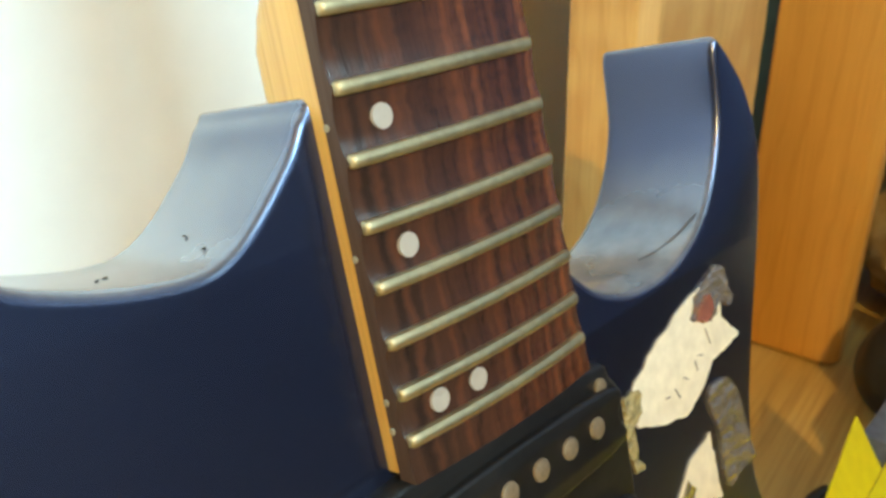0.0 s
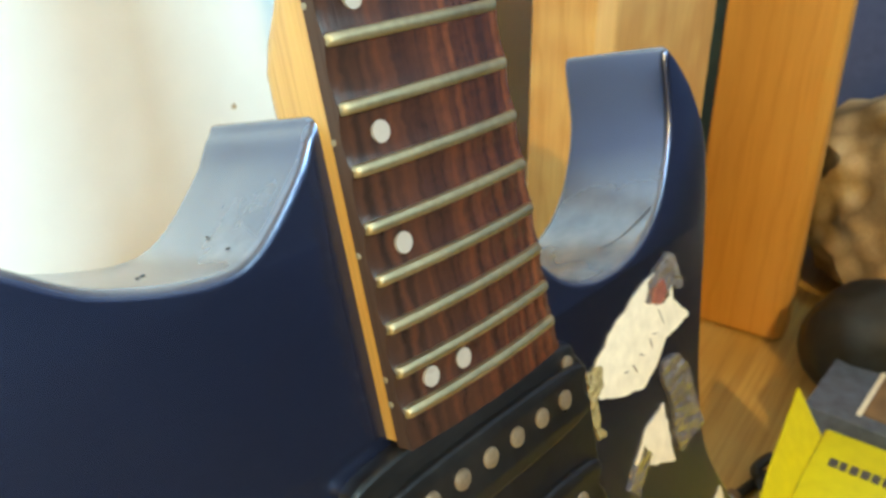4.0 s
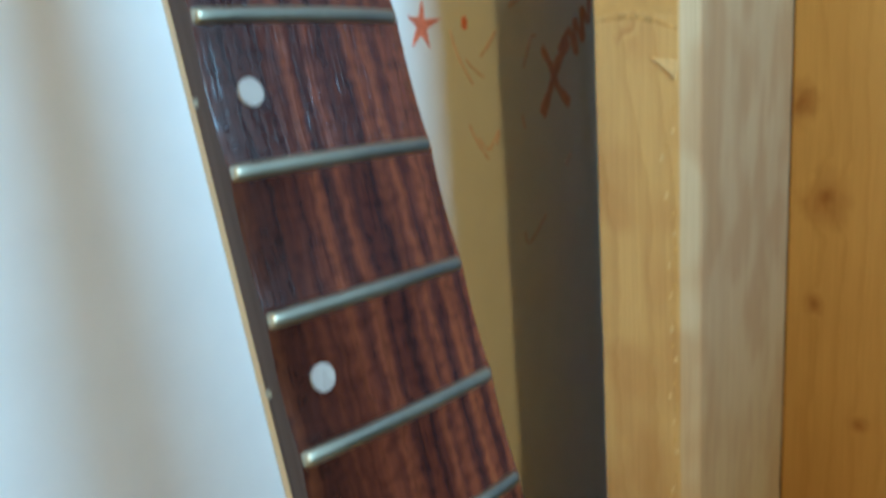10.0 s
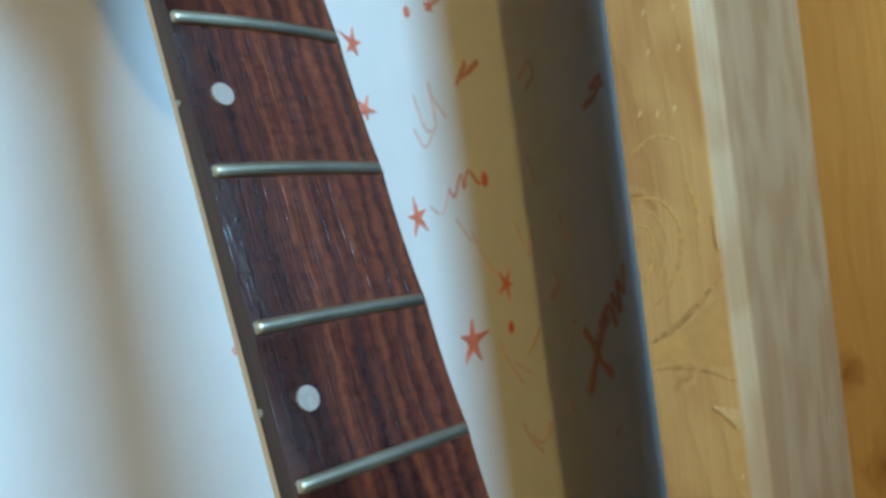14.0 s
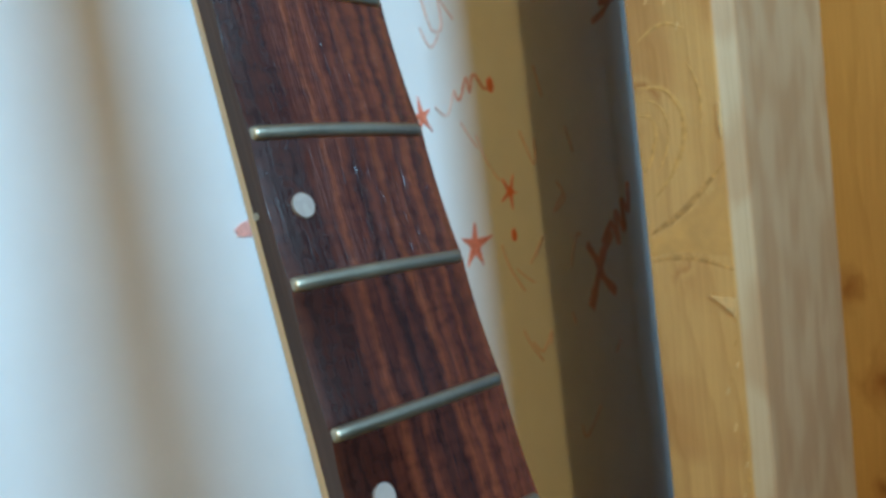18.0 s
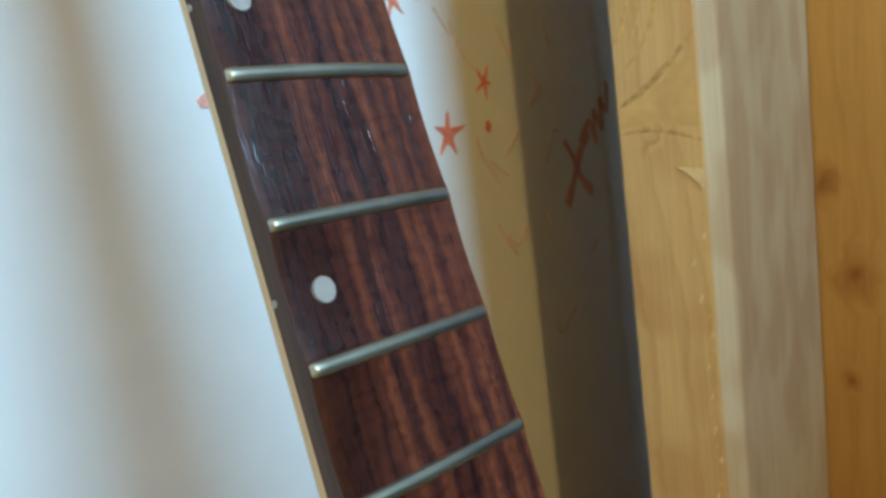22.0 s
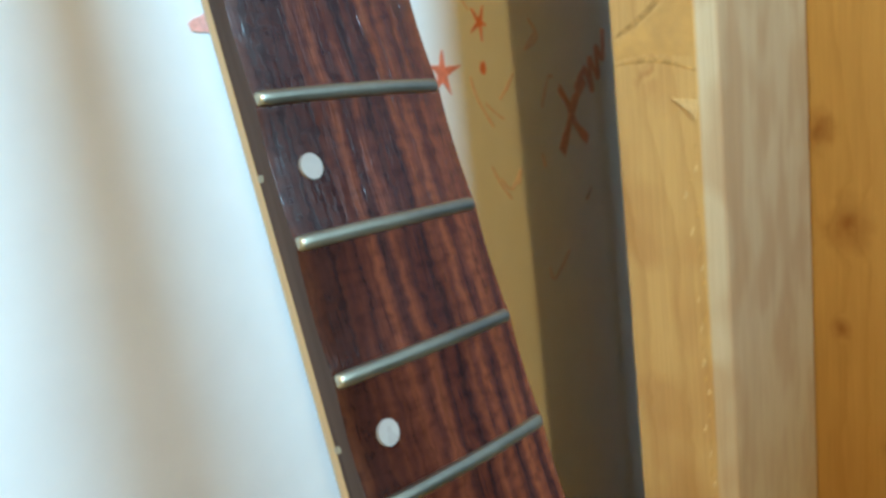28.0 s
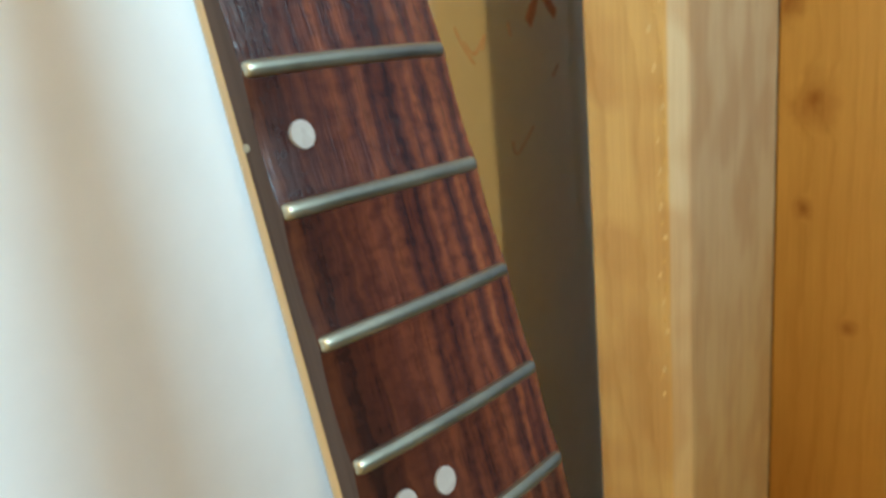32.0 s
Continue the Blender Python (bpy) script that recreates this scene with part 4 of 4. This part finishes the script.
# A bold crossed scribble.
for pts, wd in (([(0.444, 0.558), (0.459, 0.542), (0.466, 0.530), (0.484, 0.516)], 0.0068), ([(0.487, 0.559), (0.468, 0.546), (0.457, 0.532), (0.441, 0.513)], 0.0084),
                ([(0.470, 0.553), (0.488, 0.566), (0.499, 0.550), (0.497, 0.573), (0.511, 0.559), (0.510, 0.580), (0.521, 0.572), (0.525, 0.593)], 0.0058),
                ([(0.490, 0.711), (0.516, 0.722), (0.529, 0.737), (0.507, 0.726), (0.533, 0.731)], 0.0040), ([(0.323, 0.722), (0.336, 0.736), (0.330, 0.727), (0.350, 0.737)], 0.0032)):
    crayon_line(pts, wd, len(pts), M_CRAYON_SOFT)
# Faint thin loops, ticks and strokes.
for pts, wd in (([(0.332, 0.575), (0.338, 0.561), (0.353, 0.543)], 0.0014), ([(0.346, 0.558), (0.358, 0.550), (0.366, 0.546)], 0.0012), ([(0.363, 0.558), (0.374, 0.565), (0.383, 0.572), (0.371, 0.562)], 0.0018),
                ([(0.346, 0.520), (0.354, 0.508), (0.366, 0.496)], 0.0014), ([(0.355, 0.511), (0.367, 0.502), (0.381, 0.512), (0.377, 0.503)], 0.0018), ([(0.409, 0.605), (0.419, 0.593), (0.401, 0.586), (0.417, 0.596)], 0.0020),
                ([(0.417, 0.547), (0.429, 0.565), (0.436, 0.566)], 0.0022), ([(0.412, 0.517), (0.415, 0.508)], 0.0022), ([(0.484, 0.480), (0.474, 0.473)], 0.0022), ([(0.408, 0.440), (0.414, 0.430), (0.440, 0.444)], 0.0018),
                ([(0.280, 0.716), (0.283, 0.706), (0.288, 0.697), (0.297, 0.700), (0.295, 0.723), (0.298, 0.714), (0.309, 0.704)], 0.0016), ([(0.276, 0.698), (0.284, 0.688), (0.293, 0.695)], 0.0014),
                ([(0.398, 0.728), (0.413, 0.740), (0.419, 0.733), (0.404, 0.721)], 0.0024), ([(0.281, 0.657), (0.292, 0.652), (0.301, 0.665)], 0.0012), ([(0.304, 0.648), (0.311, 0.640), (0.318, 0.633)], 0.0012),
                ([(0.318, 0.640), (0.326, 0.625), (0.338, 0.612)], 0.0011), ([(0.368, 0.640), (0.382, 0.618), (0.386, 0.634)], 0.0016), ([(0.430, 0.640), (0.438, 0.622)], 0.0020), ([(0.395, 0.680), (0.402, 0.660)], 0.0016)):
    crayon_line(pts, wd, len(pts), M_CRAYON_PALE)
for pts, wd in (([(0.301, 0.665), (0.306, 0.660), (0.315, 0.672), (0.317, 0.664), (0.323, 0.674), (0.333, 0.666), (0.340, 0.668)], 0.0020), ([(0.302, 0.763), (0.310, 0.767), (0.318, 0.771)], 0.0030)):
    crayon_line(pts, wd, len(pts), M_CRAYON_SOFT)
wall_patch_spot = disc(0.0016, -0.0005, 0.0005, 10)
part("wall_speck", wall_patch_spot, M_SPECK, wall_left, "small brown speck", m=Matrix.Translation((0, 0.1538, 0.273)) @ Matrix.Rotation(radians(90), 4, "Z"))

# ---- things on the floor past the boards ----


def lump(rx, ry, rz, seed, rough, scale, sub=5):
    bm = bmesh.new()
    bmesh.ops.create_icosphere(bm, subdivisions=sub, radius=1)
    for v in bm.verts:
        c = v.co.copy()
        ridge = 1 - abs(noise.noise(c * scale + Vector((seed, 0, 0)))) * 2
        k = 1 + rough * (noise.noise(c * scale * 0.5 + Vector((0, seed, 0))) + 0.5 * ridge + 0.3 * noise.noise(c * scale * 2.5))
        v.co = Vector((c.x * rx * k, c.y * ry * k, c.z * rz * k))
        v.co.z = max(v.co.z, -rz * 0.8)
    low = min(v.co.z for v in bm.verts)
    for v in bm.verts:
        v.co.z -= low
    return bm


def at_room(x, y, z, turn=0):
    return ROOM @ pose(x, y, z, 0, 0, turn)


thing("crumpled_blanket", lump(0.165, 0.115, 0.112, 3, 0.15, 2.6), M_CLOTH, at_room(0.372, 0.662, 0), "crumpled brown and tan mottled blanket on the floor", "blanket")
thing("black_bag", lump(0.050, 0.040, 0.048, 8, 0.12, 1.6, 4), M_DARK, at_room(0.302, 0.475, 0.004), "small black leather bag on the floor", "bag")
slate = holder("flat_carton", at_room(0.274, 0.372, 0, -6), "slate blue flat carton with a brown panel on top", "carton")
part("carton_body", box(0, 0.17, 0, 0.085, 0.0, 0.046, 0.002), M_SLATE, slate)
part("brown_panel", box(0.035, 0.15, 0.012, 0.070, 0.0455, 0.0475, 0.0006), M_BROWN, slate, "brown card panel")
part("panel_edge", box(0.031, 0.0345, 0.010, 0.072, 0.0455, 0.0470, 0.0004), M_PAPER, slate, "pale paper edging")
carton = holder("yellow_carton", at_room(0.2893, 0.2645, 0, -2.5), "bright yellow card carton with a flap up", "carton")
part("carton_body", box(0, 0.16, -0.07, 0.085, 0.0, 0.050, 0.0015), M_YELLOW, carton)
def tapered_flap(y0, y1, h0, h1, thick):
    """A card flap, taller at its far end."""
    bm = bmesh.new()
    quad = [(y0, 0), (y1, 0), (y1, h1), ((y0 + y1) / 2, 0.4 * h0 + 0.6 * h1), (y0, h0)]
    a, b = [bm.verts.new((0, y, z)) for y, z in quad], [bm.verts.new((-thick, y, z)) for y, z in quad]
    bm.faces.new(a), bm.faces.new(b[::-1])
    for k in range(len(quad)):
        m = (k + 1) % len(quad)
        bm.faces.new((a[k], a[m], b[m], b[k]))
    return bm


part("flap", tapered_flap(-0.07, 0.075, 0.006, 0.036, 0.0012), M_YELLOW, carton, "raised yellow flap", m=Matrix.Translation((0, 0, 0.050)) @ Matrix.Rotation(radians(-33), 4, "Y"), smooth=False)
for k, wd in enumerate((0.0050, 0.0042, 0.0046, 0.0050, 0.0044, 0.0048)):
    part("writing_bar", box(0.010 + k * 0.0062, 0.010 + k * 0.0062 + wd, 0.050, 0.058, 0.0498, 0.0504), M_INK, carton)

M_METAL = plain_mat("plug_metal", (0.45, 0.43, 0.40), 0.35, 1.0, grain=400, vary=0.2)
cable = holder("audio_cable", at_room(0.262, 0.322, 0), "coiled black audio cable with a metal plug on the floor", "cable")
part("cord", tube(spline([(-0.012, -0.030, 0.004), (-0.004, -0.006, 0.005), (0.006, 0.018, 0.006), (0.018, 0.022, 0.010), (0.022, 0.006, 0.013), (0.010, -0.006, 0.012), (-0.002, 0.006, 0.014), (0.006, 0.024, 0.016), (0.020, 0.018, 0.018), (0.022, -0.004, 0.020), (0.012, -0.018, 0.016)], 6, closed=False), 0.0038, 8), M_DARK, cable)
part("plug", tube([(-0.014, -0.046, 0.0065), (-0.012, -0.036, 0.0065), (-0.0095, -0.022, 0.0065)], 0.0052, 12), M_METAL, cable, "grey metal plug")
part("plug_ring", tube([(-0.0092, -0.021, 0.0065), (-0.0083, -0.017, 0.0065)], 0.0060, 12), M_BROWN, cable, "brown plug ring")
sticker("red_scrap", [(0.0960, -0.0150), (0.0915, -0.0165), (0.0880, -0.0205), (0.0925, -0.0225), (0.0970, -0.0195)], M_REDFILM, 9, "dull red film scrap", 0.0017)
